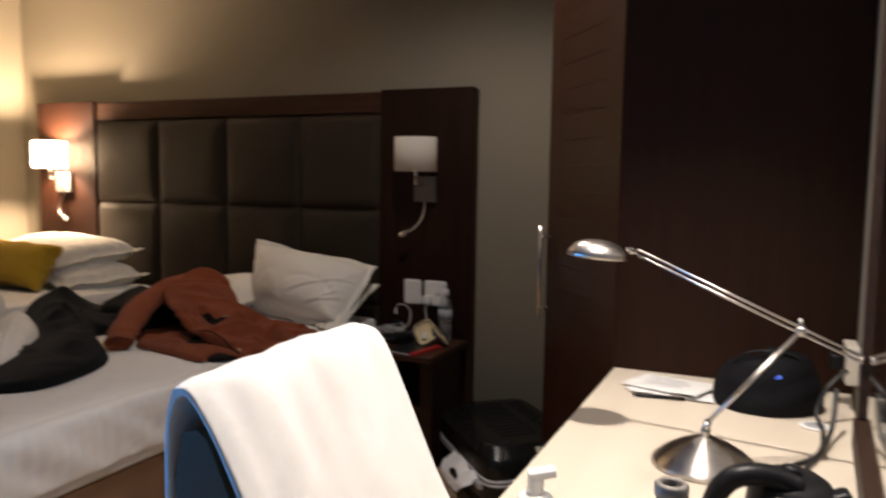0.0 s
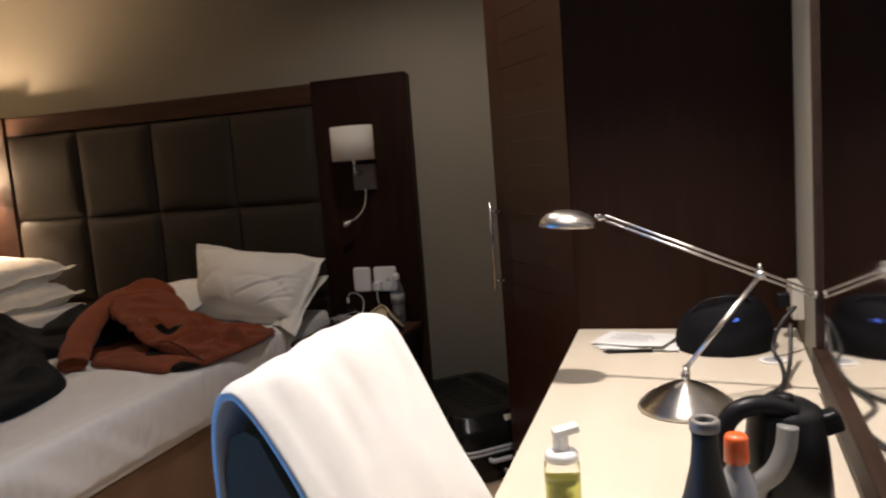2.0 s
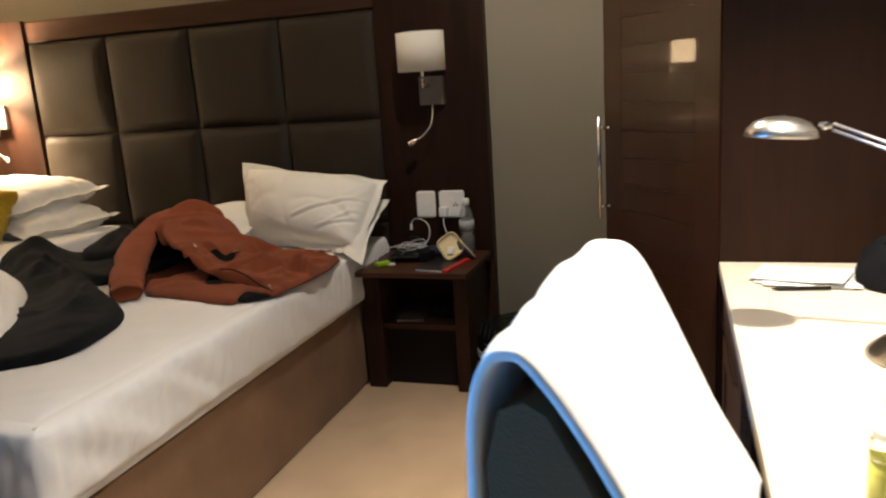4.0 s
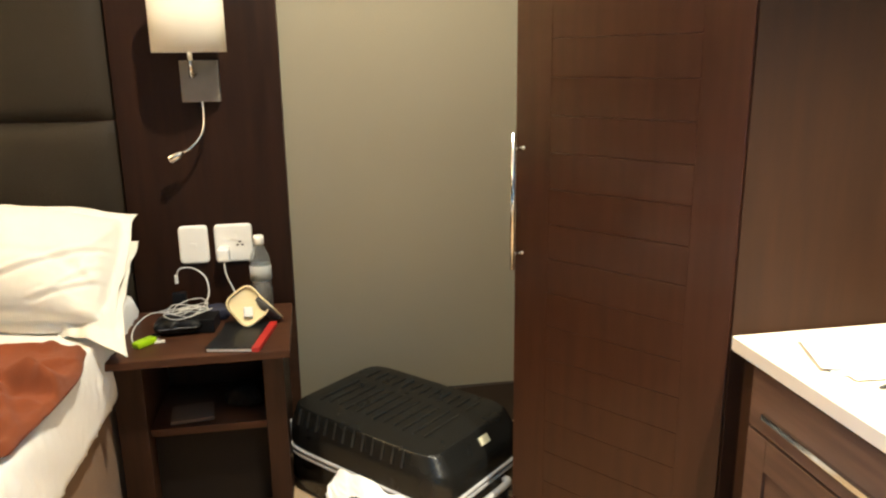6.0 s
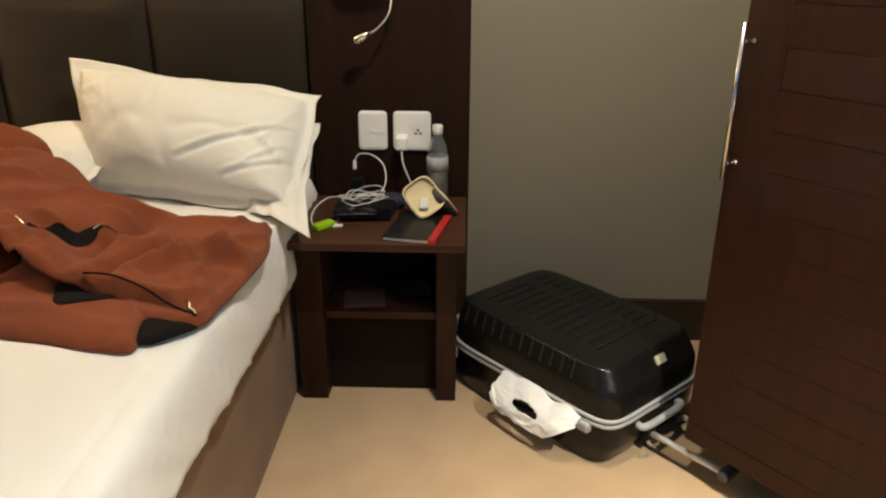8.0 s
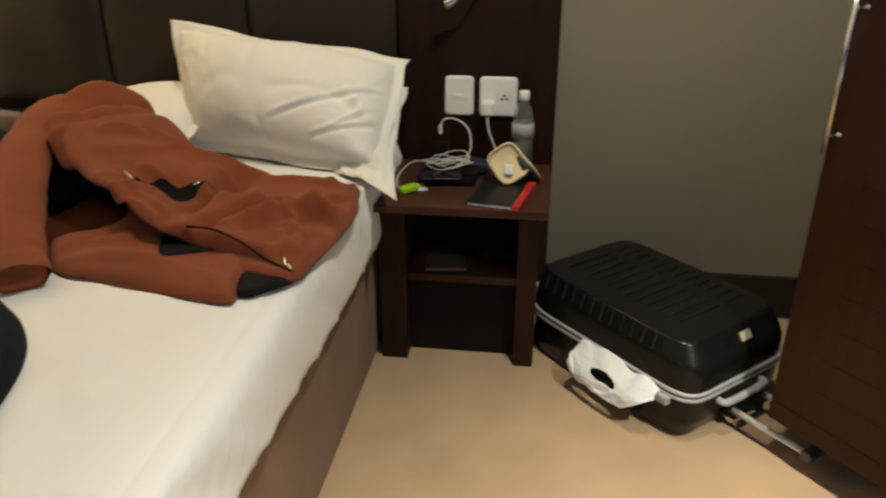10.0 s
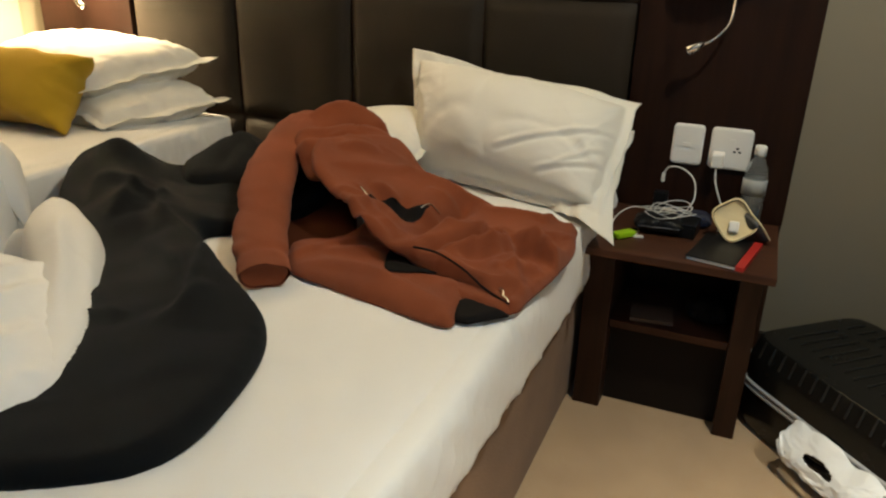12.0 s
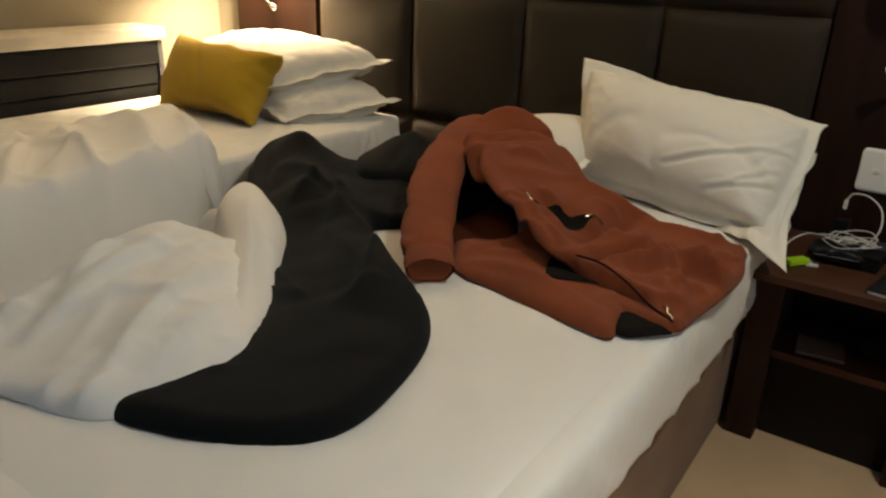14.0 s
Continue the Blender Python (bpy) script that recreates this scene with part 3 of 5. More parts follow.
socket_plate(-0.340, -0.252, "switch", "white rectangular light switch plate on dark wood")
socket_plate(-0.233, -0.118, "socket", "white square double socket plate on dark wood")
charger = thing("phone_charger", "white phone charger plugged into the wall socket", "charger", pose(-0.205, -0.027, 0.715))
part("charger_body", box((-0.018, -0.045, -0.024), (0.018, 0, 0.018), 0.008, 3), WHITEPLASTIC, charger, smooth=True)
part("cable", tube([(0, -0.035, -0.02), (0.004, -0.045, -0.06), (0.02, -0.055, -0.10), (0.04, -0.07, -0.14), (0.048, -0.10, -0.172), (0.035, -0.13, -0.182)], 0.0026), CABLE, charger, "thin white cable", True)

# ---- nightstand ----
KICK = material("dark_kick_panel", (0.013, 0.0085, 0.006), 0.7, bump=0.05, spec=0.15)
NT = 0.53


def nightstand():
    t = thing("nightstand", "dark walnut open nightstand with one shelf, cluttered top", "nightstand", pose(0, 0, 0))
    part("tabletop", box((-0.500, -0.438, NT - 0.022), (-0.008, -0.016, NT), 0.004), NIGHTWOOD_LIT, t)
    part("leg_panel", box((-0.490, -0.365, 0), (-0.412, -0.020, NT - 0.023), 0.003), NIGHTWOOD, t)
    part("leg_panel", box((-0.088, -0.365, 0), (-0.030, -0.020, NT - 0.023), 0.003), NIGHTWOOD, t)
    part("shelf", box((-0.411, -0.345, 0.262), (-0.089, -0.040, 0.284), 0.002), NIGHTWOOD_LIT, t)
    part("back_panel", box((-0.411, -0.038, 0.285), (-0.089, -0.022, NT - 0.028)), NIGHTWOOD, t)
    part("kick_panel", box((-0.411, -0.300, 0.0), (-0.089, -0.285, 0.261)), KICK, t)


nightstand()


# ---- beds ----
def bed(name, x0, x1, y0, y1, top, seed, label):
    t = thing(name, label, "bed", None, "twin beds")
    part("bed_base", box((x0 + 0.03, y0 + 0.03, 0.0), (x1 - 0.025, y1 - 0.02, 0.375), 0.02, 3), SUEDE, t, "brown suede divan base")
    w, d = x1 - x0, y1 - y0
    # the sheet: a flat top, rounded shoulders, and sides that fall with diagonal tension folds

    def ringpoint(s):
        tot = 2 * (w + d)
        s = (s % 1) * tot
        if s < d:
            return x1, y1 - s, (1, 0)
        s -= d
        if s < w:
            return x1 - s, y0, (0, -1)
        s -= w
        if s < d:
            return x0, y0 + s, (-1, 0)
        s -= d
        return x0 + s, y1, (0, 1)

    def soft(s):
        r = 0.005
        acc = Vector((0, 0))
        nor = Vector((0, 0))
        for q in range(-3, 4):
            px, py, nn = ringpoint(s + q * r / 3)
            acc += Vector((px, py))
            nor += Vector(nn)
        return acc / 7, nor.normalized()

    N = 560
    prof = [(-0.066, -0.004), (-0.040, -0.0010), (-0.012, -0.0025), (-0.003, -0.008), (0.0, -0.020), (0.001, -0.050), (0.002, -0.085), (0.003, -0.12), (0.003, -0.155), (0.003, -0.185), (0.000, -0.205), (-0.012, -0.210)]
    bm = bmesh.new()
    rings = []
    for k in range(N):
        p, nn = soft(k / N)
        ring = []
        for m, (o, z) in enumerate(prof):
            depth = max(m - 3, 0) / 8
            along = k / N * 2 * (w + d)
            lean = along - z * 1.3
            fold = min(depth * 3, 1) * (1.12 - depth) * (0.008 * n3(lean * 3, z * 2, seed) + 0.022 * max(0, 1 - 3.2 * abs(n3(lean * 9, z * 1.2, seed + 1))) ** 2 + 0.012 * max(0, 1 - 3 * abs(n3(lean * 21 + 5, z * 2.5, seed + 4))) ** 2)
            hem = (0.008 * n3(along * 2.2, 4, seed) + 0.018 * ease((-p.y - 0.6) / 0.9)) * depth
            ring.append(bm.verts.new((p.x + nn.x * (o + fold), p.y + nn.y * (o + fold), top + z + hem + 0.003 * depth * n3(p.x * 6, p.y * 6, seed))))
        rings.append(ring)
    for k in range(N):
        a, b = rings[k], rings[(k + 1) % N]
        for m in range(len(prof) - 1):
            bm.faces.new((a[m], a[m + 1], b[m + 1], b[m]))
    bmesh.ops.recalc_face_normals(bm, faces=bm.faces[:])
    part("sheet_side", bm, SHEET, t, smooth=True)

    def flat(u, v):
        x, y = x0 + 0.038 + u * (w - 0.076), y0 + 0.038 + v * (d - 0.076)
        crease = 0.004 * n3(x * 3, y * 3, seed + 3) + 0.006 * crumple(x * 0.8 + 0.4 * y, y * 0.5, seed + 8, 5.0) + 0.004 * pleats(x, y, seed, 40, 7) + 0.003 * pleats(x, y, seed + 6, 115, 9)
        e = min(u, 1 - u, v, 1 - v)
        return Vector((x, y, top + 0.001 - 0.006 * max(0, 1 - e * 45) + crease * min(e * 12, 1)))

    part("sheet_top", ngrid(flat, 80, 110), SHEET, t, smooth=True)
    part("mattress", box((x0 + 0.012, y0 + 0.012, 0.376), (x1 - 0.012, y1 - 0.012, top - 0.012), 0.03, 3), SHEET, t)
    return t


B1 = (-1.46, -0.487, -2.05, -0.03, 0.600)
B2 = (-2.86, -1.885, -2.05, -0.10, 0.672)
bed("bed", *B1[:4], B1[4], 3.1, "single bed with a stretched white sheet, clothes thrown on it")
bed("bed", *B2[:4], B2[4], 11.7, "single bed with white sheet beside the wall ledge")


def lay(name, bm, mat, m, label, category, group="", smooth=True):
    ob = tagged(link(name, bm, mat, None, "", smooth), label, category, group)
    ob.matrix_world = m
    return ob


lay("pillow", pillow([(-1.10, -0.250, 0.606), (-0.450, -0.455, 0.612), (-1.165, -0.10, 0.958), (-0.425, -0.125, 0.878)], 0.27, 1.3, 0.030, sag=0.42, draw=0.05, wrinkle=1.15, nu=110, nv=72, folds=[(0.33, 0.05, 0.02, -0.10, 0.007, 0.007), (0.31, -0.06, 0.14, -0.13, 0.006, 0.007), (0.32, 0.12, 0.24, -0.04, 0.007, 0.008), (0.30, -0.02, 0.20, -0.10, 0.006, 0.006)]), PILLOWCASE, pose(0, 0, 0), "plump off-white pillow leaning on the headboard", "pillow", "pillows")
lay("pillow", pillow([(-0.98, -0.180, 0.604), (-0.400, -0.550, 0.602), (-1.02, -0.05, 0.800), (-0.445, -0.07, 0.770)], 0.11, 5.6, 0.036, wrinkle=2.2, nu=110, nv=72), PILLOWCASE, pose(0, 0, 0), "off-white pillow flattened under another, one corner hanging over", "pillow", "pillows")
lay("pillow", pillow([(-1.53, -0.46, 0.645), (-1.02, -0.42, 0.655), (-1.50, -0.07, 0.700), (-0.98, -0.07, 0.770)], 0.16, 4.2, 0.03), PILLOWCASE, pose(0, 0, 0), "flat off-white pillow lying under the rust jacket", "pillow", "pillows")
lay("pillow", pillow([(-2.62, -0.50, 0.735), (-2.05, -0.545, 0.700), (-2.44, -0.09, 0.755), (-1.855, -0.15, 0.735)], 0.19, 7.7, 0.030, sag=0.30, wrinkle=1.5, draw=0.02, nu=96, nv=64), PILLOWCASE, pose(0, 0, 0), "white pillow at the bottom of a stack", "pillow", "pillows")
lay("pillow", pillow([(-2.70, -0.48, 0.860), (-2.13, -0.540, 0.800), (-2.52, -0.08, 0.885), (-1.91, -0.13, 0.878)], 0.19, 9.9, 0.034, sag=0.30, wrinkle=1.5, draw=0.02, nu=96, nv=64), PILLOWCASE, pose(0, 0, 0), "white pillow on top of a stack", "pillow", "pillows")
lay("cushion", pillow([(-2.60, -0.655, 0.690), (-2.10, -0.650, 0.690), (-2.645, -0.50, 0.935), (-2.105, -0.49, 0.908)], 0.20, 14.0, 0.0, wrinkle=0.7, draw=0.20), MUSTARD, pose(0, 0, 0), "mustard yellow cotton scatter cushion leaning on pillows", "cushion")


# ---- clothes and covers on the beds ----
def on_beds(x, y):
    """Height of the bed tops, with a smooth slack span across the gap between them."""
    a = min(max((x - B2[1]) / (B1[0] - B2[1]), 0), 1)
    a = a * a * (3 - 2 * a)
    return B2[4] * (1 - a) + B1[4] * a + 0.008


coat_folds = strewn(11, (-1.7, -0.8, -1.8, -0.5), 24, 130, 34, 0.30, 0.010)


def coat_height(x, y):
    h = 0.020 + 0.006 * n3(x * 5, y * 5, 2) + 0.004 * n3(x * 11, y * 11, 4)
    h += 0.050 * bump_at(x, y, -1.68, -0.83, 0.10, 0.09) + 0.070 * bump_at(x, y, -1.50, -0.58, 0.09, 0.10)
    h += 0.060 * ridge(x, y, -1.70, -0.82, -1.42, -1.08, 0.08) + 0.040 * ridge(x, y, -1.46, -0.66, -1.22, -0.62, 0.08)
    h += 0.030 * ridge(x, y, -1.40, -0.96, -1.02, -1.36, 0.06) + 0.016 * ridge(x, y, -1.06, -1.42, -0.86, -1.56, 0.07)
    h += lap(x, y, -1.24, -1.02, -0.96, -1.44, 0.10, 0.018) + lap(x, y, -1.52, -0.82, -1.30, -1.12, 0.06, 0.018)
    h += lap(x, y, -1.62, -0.98, -1.38, -0.98, 0.05, 0.014) + coat_folds(x, y)
    return max(h, 0.010)


coat = cloth([(-1.07, -1.845), (-0.978, -1.83), (-0.89, -1.79), (-0.80, -1.725), (-0.772, -1.64), (-0.785, -1.53), (-0.815, -1.42), (-0.86, -1.335), (-0.925, -1.265), (-1.015, -1.207), (-1.11, -1.145), (-1.22, -1.06),
              (-1.27, -1.0), (-1.20, -0.92), (-1.13, -0.80), (-1.16, -0.54), (-1.30, -0.36), (-1.46, -0.36), (-1.57, -0.50), (-1.60, -0.64), (-1.65, -0.71), (-1.76, -0.73), (-1.83, -0.81), (-1.76, -0.96), (-1.64, -1.09), (-1.52, -1.18),
              (-1.38, -1.26), (-1.24, -1.40), (-1.12, -1.55), (-1.06, -1.66), (-1.06, -1.75)], on_beds, coat_height, 0.011, 0.035, 0.014)
coat_thing = thing("coat", "black fleece coat thrown across the bed", "coat")
part("coat_body", coat, BLACKCLOTH, coat_thing, smooth=True)


def on_coat(x, y):
    return on_beds(x, y) + coat_height(x, y) + 0.004


part("sleeve", cloth([(-1.60, -0.66), (-1.50, -0.52), (-1.36, -0.46), (-1.22, -0.50), (-1.17, -0.62), (-1.26, -0.72), (-1.40, -0.74), (-1.52, -0.78)], on_coat, lambda x, y: 0.022 + 0.010 * n3(x * 6, y * 6, 3) + lap(x, y, -1.52, -0.56, -1.24, -0.66, 0.04, 0.014), 0.011, 0.05), BLACKCLOTH, coat_thing, smooth=True)


duvet_folds = strewn(5, (-1.6, -1.0, -1.95, -1.25), 50, 82, 40, 0.20, 0.0075)


def duvet_height(x, y):
    front = ease((y + 1.97) / 0.40)
    h = 0.016 + 0.092 * math.exp(-((x + 1.38 + 0.10 * (y + 1.6)) / 0.18) ** 2) * front * ease((-1.24 - y) / 0.30) + 0.026 * bump_at(x, y, -1.14, -1.68, 0.12, 0.14)
    h += 0.010 * n3(x * 3.2, y * 2.4, 8)
    h += lap(x, y, -1.13, -1.82, -1.26, -1.42, 0.05, 0.018) + lap(x, y, -1.07, -1.78, -1.16, -1.54, 0.04, 0.012)
    h += lap(x, y, -1.30, -1.86, -1.36, -1.38, 0.07, 0.012) + lap(x, y, -1.26, -1.56, -1.36, -1.30, 0.03, 0.014)
    h += duvet_folds(x, y)
    h += 0.012 * bump_at(x, y, -1.08, -1.70, 0.10, 0.09) * crumple(x + y, y - x, 3.0, 9.0)
    return max(h, 0.006)


def under_heap(x, y):
    """The bed's edge, and the gap beyond it into which the heaped cover falls."""
    return on_beds(x, y) - 0.30 * ease((-1.42 - x) / 0.14) * ease((-1.22 - y) / 0.15)


duvet = cloth([(-1.57, -1.12), (-1.48, -1.15), (-1.37, -1.22), (-1.22, -1.37), (-1.09, -1.50), (-1.02, -1.62), (-1.01, -1.71), (-1.04, -1.785), (-1.06, -1.85), (-1.12, -1.888), (-1.25, -1.918), (-1.42, -1.98), (-1.60, -2.0), (-1.62, -1.60), (-1.63, -1.25)],
              under_heap, duvet_height, 0.008, 0.07, 0.008)
duvet_thing = thing("duvet", "crumpled white duvet heaped on the bed", "duvet", None, "white bed covers")
part("cover", duvet, DUVET, duvet_thing, smooth=True)


roll_folds = strewn(8, (-1.56, -1.05, -1.6, -1.1), 12, 135, 24, 0.18, 0.006)


def roll_height(x, y):
    along = ease((-1.10 - x) / 0.40)
    return 0.032 + 0.050 * along + 0.006 * n3(x * 6, y * 6, 6) + lap(x, y, -1.10, -1.55, -1.46, -1.22, 0.03, 0.018) + roll_folds(x, y)


part("folded_edge", cloth([(-1.60, -1.16), (-1.55, -1.11), (-1.47, -1.14), (-1.36, -1.21), (-1.22, -1.36), (-1.10, -1.50), (-1.045, -1.585), (-1.05, -1.63), (-1.14, -1.60), (-1.24, -1.50), (-1.36, -1.40), (-1.47, -1.33), (-1.56, -1.25)],
                          lambda x, y: on_beds(x, y) + 0.014, roll_height, 0.009, 0.075, 0.010), DUVET, duvet_thing, "turned-over rounded edge", True)


def under_duvet(x, y):
    """The bed by the ledge, its edge, and the gap beside it into which a cover falls."""
    return B2[4] + 0.006 - 0.26 * ease((x + 1.86) / 0.13)


duvet2_folds = strewn(21, (-2.3, -1.7, -2.0, -0.9), 44, 150, 32, 0.30, 0.009)


def duvet2_height(x, y):
    h = 0.040 + 0.014 * n3(x * 2.4, y * 2.4, 5)
    h += 0.050 * bump_at(x, y, -2.05, -1.05, 0.24, 0.16) + 0.040 * bump_at(x, y, -2.22, -0.90, 0.07, 0.07)
    h += lap(x, y, -1.78, -1.22, -2.26, -1.02, 0.07, 0.022) + lap(x, y, -1.78, -1.38, -2.24, -1.24, 0.07, 0.024)
    h += lap(x, y, -1.80, -1.62, -2.20, -1.36, 0.08, 0.020) + lap(x, y, -1.90, -1.06, -2.14, -0.90, 0.05, 0.016)
    h += lap(x, y, -1.74, -1.75, -2.10, -1.66, 0.04, 0.018) + duvet2_folds(x, y)
    return max(h, 0.012)


duvet2 = cloth([(-2.40, -2.03), (-2.34, -1.50), (-2.32, -1.10), (-2.29, -0.89), (-2.20, -0.845), (-2.06, -0.92), (-1.95, -0.975), (-1.85, -1.02), (-1.79, -1.10), (-1.73, -1.17), (-1.70, -1.24), (-1.69, -1.60), (-1.69, -2.02)], under_duvet, duvet2_height, 0.009, 0.045)
duvet_thing = thing("duvet", "folded-back white duvet on the bed beside the wall", "duvet", None, "white bed covers")
part("cover", duvet2, DUVET, duvet_thing, smooth=True)
part("turned_corner", cloth([(-2.08, -0.93), (-1.96, -0.955), (-1.85, -1.005), (-1.785, -1.06), (-1.86, -1.10), (-1.96, -1.06), (-2.06, -1.02)], lambda x, y: under_duvet(x, y) + 0.5 * duvet2_height(x, y),
                            lambda x, y: 0.036 + 0.008 * n3(x * 6, y * 6, 3) + lap(x, y, -1.82, -1.06, -2.05, -0.96, 0.03, 0.016), 0.009, 0.04), DUVET, duvet_thing, smooth=True)


# rust darkened to carry the shade in the jacket's hollow
SHADED_RUST = material("shaded_rust_fleece", (0.070, 0.020, 0.009), 0.95, bump=0.3, spec=0.05, fine=500)


def jacket():
    t = thing("jacket", "rust-red fleece jacket with dark lining thrown open on the bed", "jacket")
    base = lambda x, y: B1[4] + 0.008

    def back_h(x, y):
        return max(0.004, 0.014 + 0.004 * n3(x * 6, y * 6, 21))

    panel_folds = strewn(3, (-1.05, -0.48, -1.0, -0.55), 36, 35, 36, 0.14, 0.014)
    hood_folds = strewn(4, (-1.35, -1.0, -0.8, -0.3), 16, 40, 25, 0.18, 0.014)

    def front_h(x, y):
        t = min(max((-0.50 - x) / 0.57, 0), 1.1)
        h = 0.012 + 0.140 * t ** 2 + 0.020 * t + 0.005 * n3(x * 6, y * 6, 21)
        h -= 0.048 * bump_at(x, y, -0.880, -0.800, 0.072, 0.045)
        h += lap(x, y, -0.76, -1.00, -0.57, -0.83, 0.055, 0.032) + lap(x, y, -0.63, -0.89, -0.50, -0.73, 0.05, 0.026) + lap(x, y, -0.54, -0.77, -0.44, -0.86, 0.04, 0.022)
        h -= 0.042 * ridge(x, y, -0.785, -0.88, -0.750, -0.64, 0.026) + 0.024 * ridge(x, y, -0.66, -0.96, -0.54, -0.84, 0.018)
        h += lap(x, y, -1.05, -0.80, -0.90, -0.60, 0.04, 0.010) + lap(x, y, -0.70, -0.60, -0.95, -0.62, 0.04, 0.018)
        h += 0.032 * ridge(x, y, -0.729, -1.023, -0.572, -0.860, 0.040) + 0.032 * ridge(x, y, -0.626, -0.837, -0.482, -0.810, 0.040)
        h -= 0.062 * ridge(x, y, -0.729, -0.978, -0.572, -0.815, 0.018) + 0.062 * ridge(x, y, -0.572, -0.815, -0.472, -0.855, 0.020)
        h += panel_folds(x, y) - 0.007 * math.exp(-((x + 0.484 + 0.55 * (y + 0.80) ** 2) / 0.005) ** 2)
        return max(h, 0.010)

    def flap_h(x, y):
        h = 0.012 + 0.008 * ridge(x, y, -0.80, -1.07, -0.58, -1.12, 0.04) + 0.004 * n3(x * 8, y * 8, 4)
        return max(0.006, h + lap(x, y, -0.62, -1.12, -0.95, -1.01, 0.05, 0.012) + lap(x, y, -0.98, -1.05, -0.74, -1.08, 0.03, 0.008) + 0.7 * panel_folds(x, y))

    part("body_panel", cloth([(-1.05, -0.42), (-0.86, -0.52), (-0.70, -0.57), (-0.60, -0.545), (-0.500, -0.535), (-0.478, -0.60), (-0.462, -0.72), (-0.468, -0.86), (-0.482, -0.99), (-0.497, -1.06), (-0.56, -1.06), (-0.66, -1.04), (-0.80, -1.04), (-0.93, -1.02), (-0.98, -0.94), (-0.98, -0.78), (-1.04, -0.62)], base, back_h, 0.009, 0.02, 0.006), RUST, t, smooth=True)
    part("front_panel", cloth([(-1.080, -0.83), (-1.03, -0.868), (-0.93, -0.935), (-0.84, -0.978), (-0.72, -0.985), (-0.60, -1.005), (-0.497, -1.056), (-0.480, -0.98), (-0.462, -0.84), (-0.458, -0.70), (-0.486, -0.575), (-0.499, -0.536), (-0.535, -0.540), (-0.60, -0.555), (-0.70, -0.575), (-0.81, -0.535), (-0.89, -0.545), (-0.98, -0.47), (-1.045, -0.46), (-1.10, -0.58), (-1.125, -0.73)], base, front_h, 0.0065, 0.022, 0.010, True, 0.006, lambda x, y: 0.92 * ease((-0.66 - x) / 0.16) * ease((-0.60 - y) / 0.12)), RUST, t, "rust front panel with a pocket", smooth=True)
    part("front_flap", cloth([(-1.06, -0.940), (-0.995, -1.068), (-0.86, -1.112), (-0.745, -1.138), (-0.64, -1.158), (-0.580, -1.158), (-0.590, -1.095), (-0.600, -1.04), (-0.68, -0.93), (-0.84, -0.90), (-0.96, -0.88)], base, flap_h, 0.008, 0.034, 0.008), RUST, t, "flattened rust sleeve along the bed", smooth=True)

    def hood_h(x, y):
        h = 0.120 + 0.008 * n3(x * 4, y * 4, 31)
        h += 0.062 * bump_at(x, y, -1.27, -0.38, 0.13, 0.11) + 0.020 * ridge(x, y, -1.34, -0.50, -1.20, -0.70, 0.06)
        h += lap(x, y, -1.04, -0.44, -1.26, -0.66, 0.05, 0.042) + lap(x, y, -1.12, -0.32, -1.36, -0.50, 0.04, 0.030)
        h -= 0.035 * ridge(x, y, -1.30, -0.60, -1.12, -0.40, 0.016)
        h += lap(x, y, -1.10, -0.62, -1.22, -0.76, 0.04, 0.018) + hood_folds(x, y)
        return max(h, 0.01)

    part("hood", cloth([(-1.40, -0.42), (-1.34, -0.32), (-1.27, -0.27), (-1.17, -0.28), (-1.10, -0.36), (-1.03, -0.45), (-1.01, -0.54), (-1.03, -0.66), (-1.07, -0.76), (-1.11, -0.79), (-1.17, -0.74), (-1.24, -0.68), (-1.32, -0.58)], base, hood_h, 0.009, 0.030, 0.012, True, 0.007, lambda x, y: 0.9 * ease((-0.60 - y) / 0.10)), RUST, t, smooth=True)

    part("inner_shade", cloth([(-1.26, -0.60), (-1.10, -0.62), (-1.00, -0.76), (-0.92, -0.90), (-0.84, -0.99), (-0.90, -1.03), (-1.02, -1.03), (-1.13, -0.93), (-1.22, -0.78)], base, lambda x, y: 0.008 + 0.004 * n3(x * 9, y * 9, 2), 0.010, 0.03, 0.006), SHADED_RUST, t, "inside of the jacket, its shade put into a darker rust", True)

    def sleeve(points, radius, name="sleeve", seed=1.0, flat=0.62, inside=LINING):
        pts = [Vector(p) for p in points]
        bm = bmesh.new()
        rings = []
        L = len(pts) - 1
        S, G = 56, 26
        for k in range(S + 1):
            s = k / S * L
            i = min(int(s), L - 1)
            tt = s - i
            p0, p1, p2, p3 = pts[max(i - 1, 0)], pts[i], pts[i + 1], pts[min(i + 2, L)]
            c = 0.5 * ((2 * p1) + (p2 - p0) * tt + (2 * p0 - 5 * p1 + 4 * p2 - p3) * tt * tt + (3 * p1 - p0 - 3 * p2 + p3) * tt ** 3)
            d = ((p2 - p0) * 0.5 + (2 * p0 - 5 * p1 + 4 * p2 - p3) * tt + 1.5 * (3 * p1 - p0 - 3 * p2 + p3) * tt * tt).normalized()
            side = d.cross(Vector((0, 0, 1))).normalized()
            up = side.cross(d)
            r = radius * (0.80 if k > S - 9 else 1.0 - 0.10 * k / S) * (1.0 if k < S - 9 or k > S - 8 else 0.93)
            ring = []
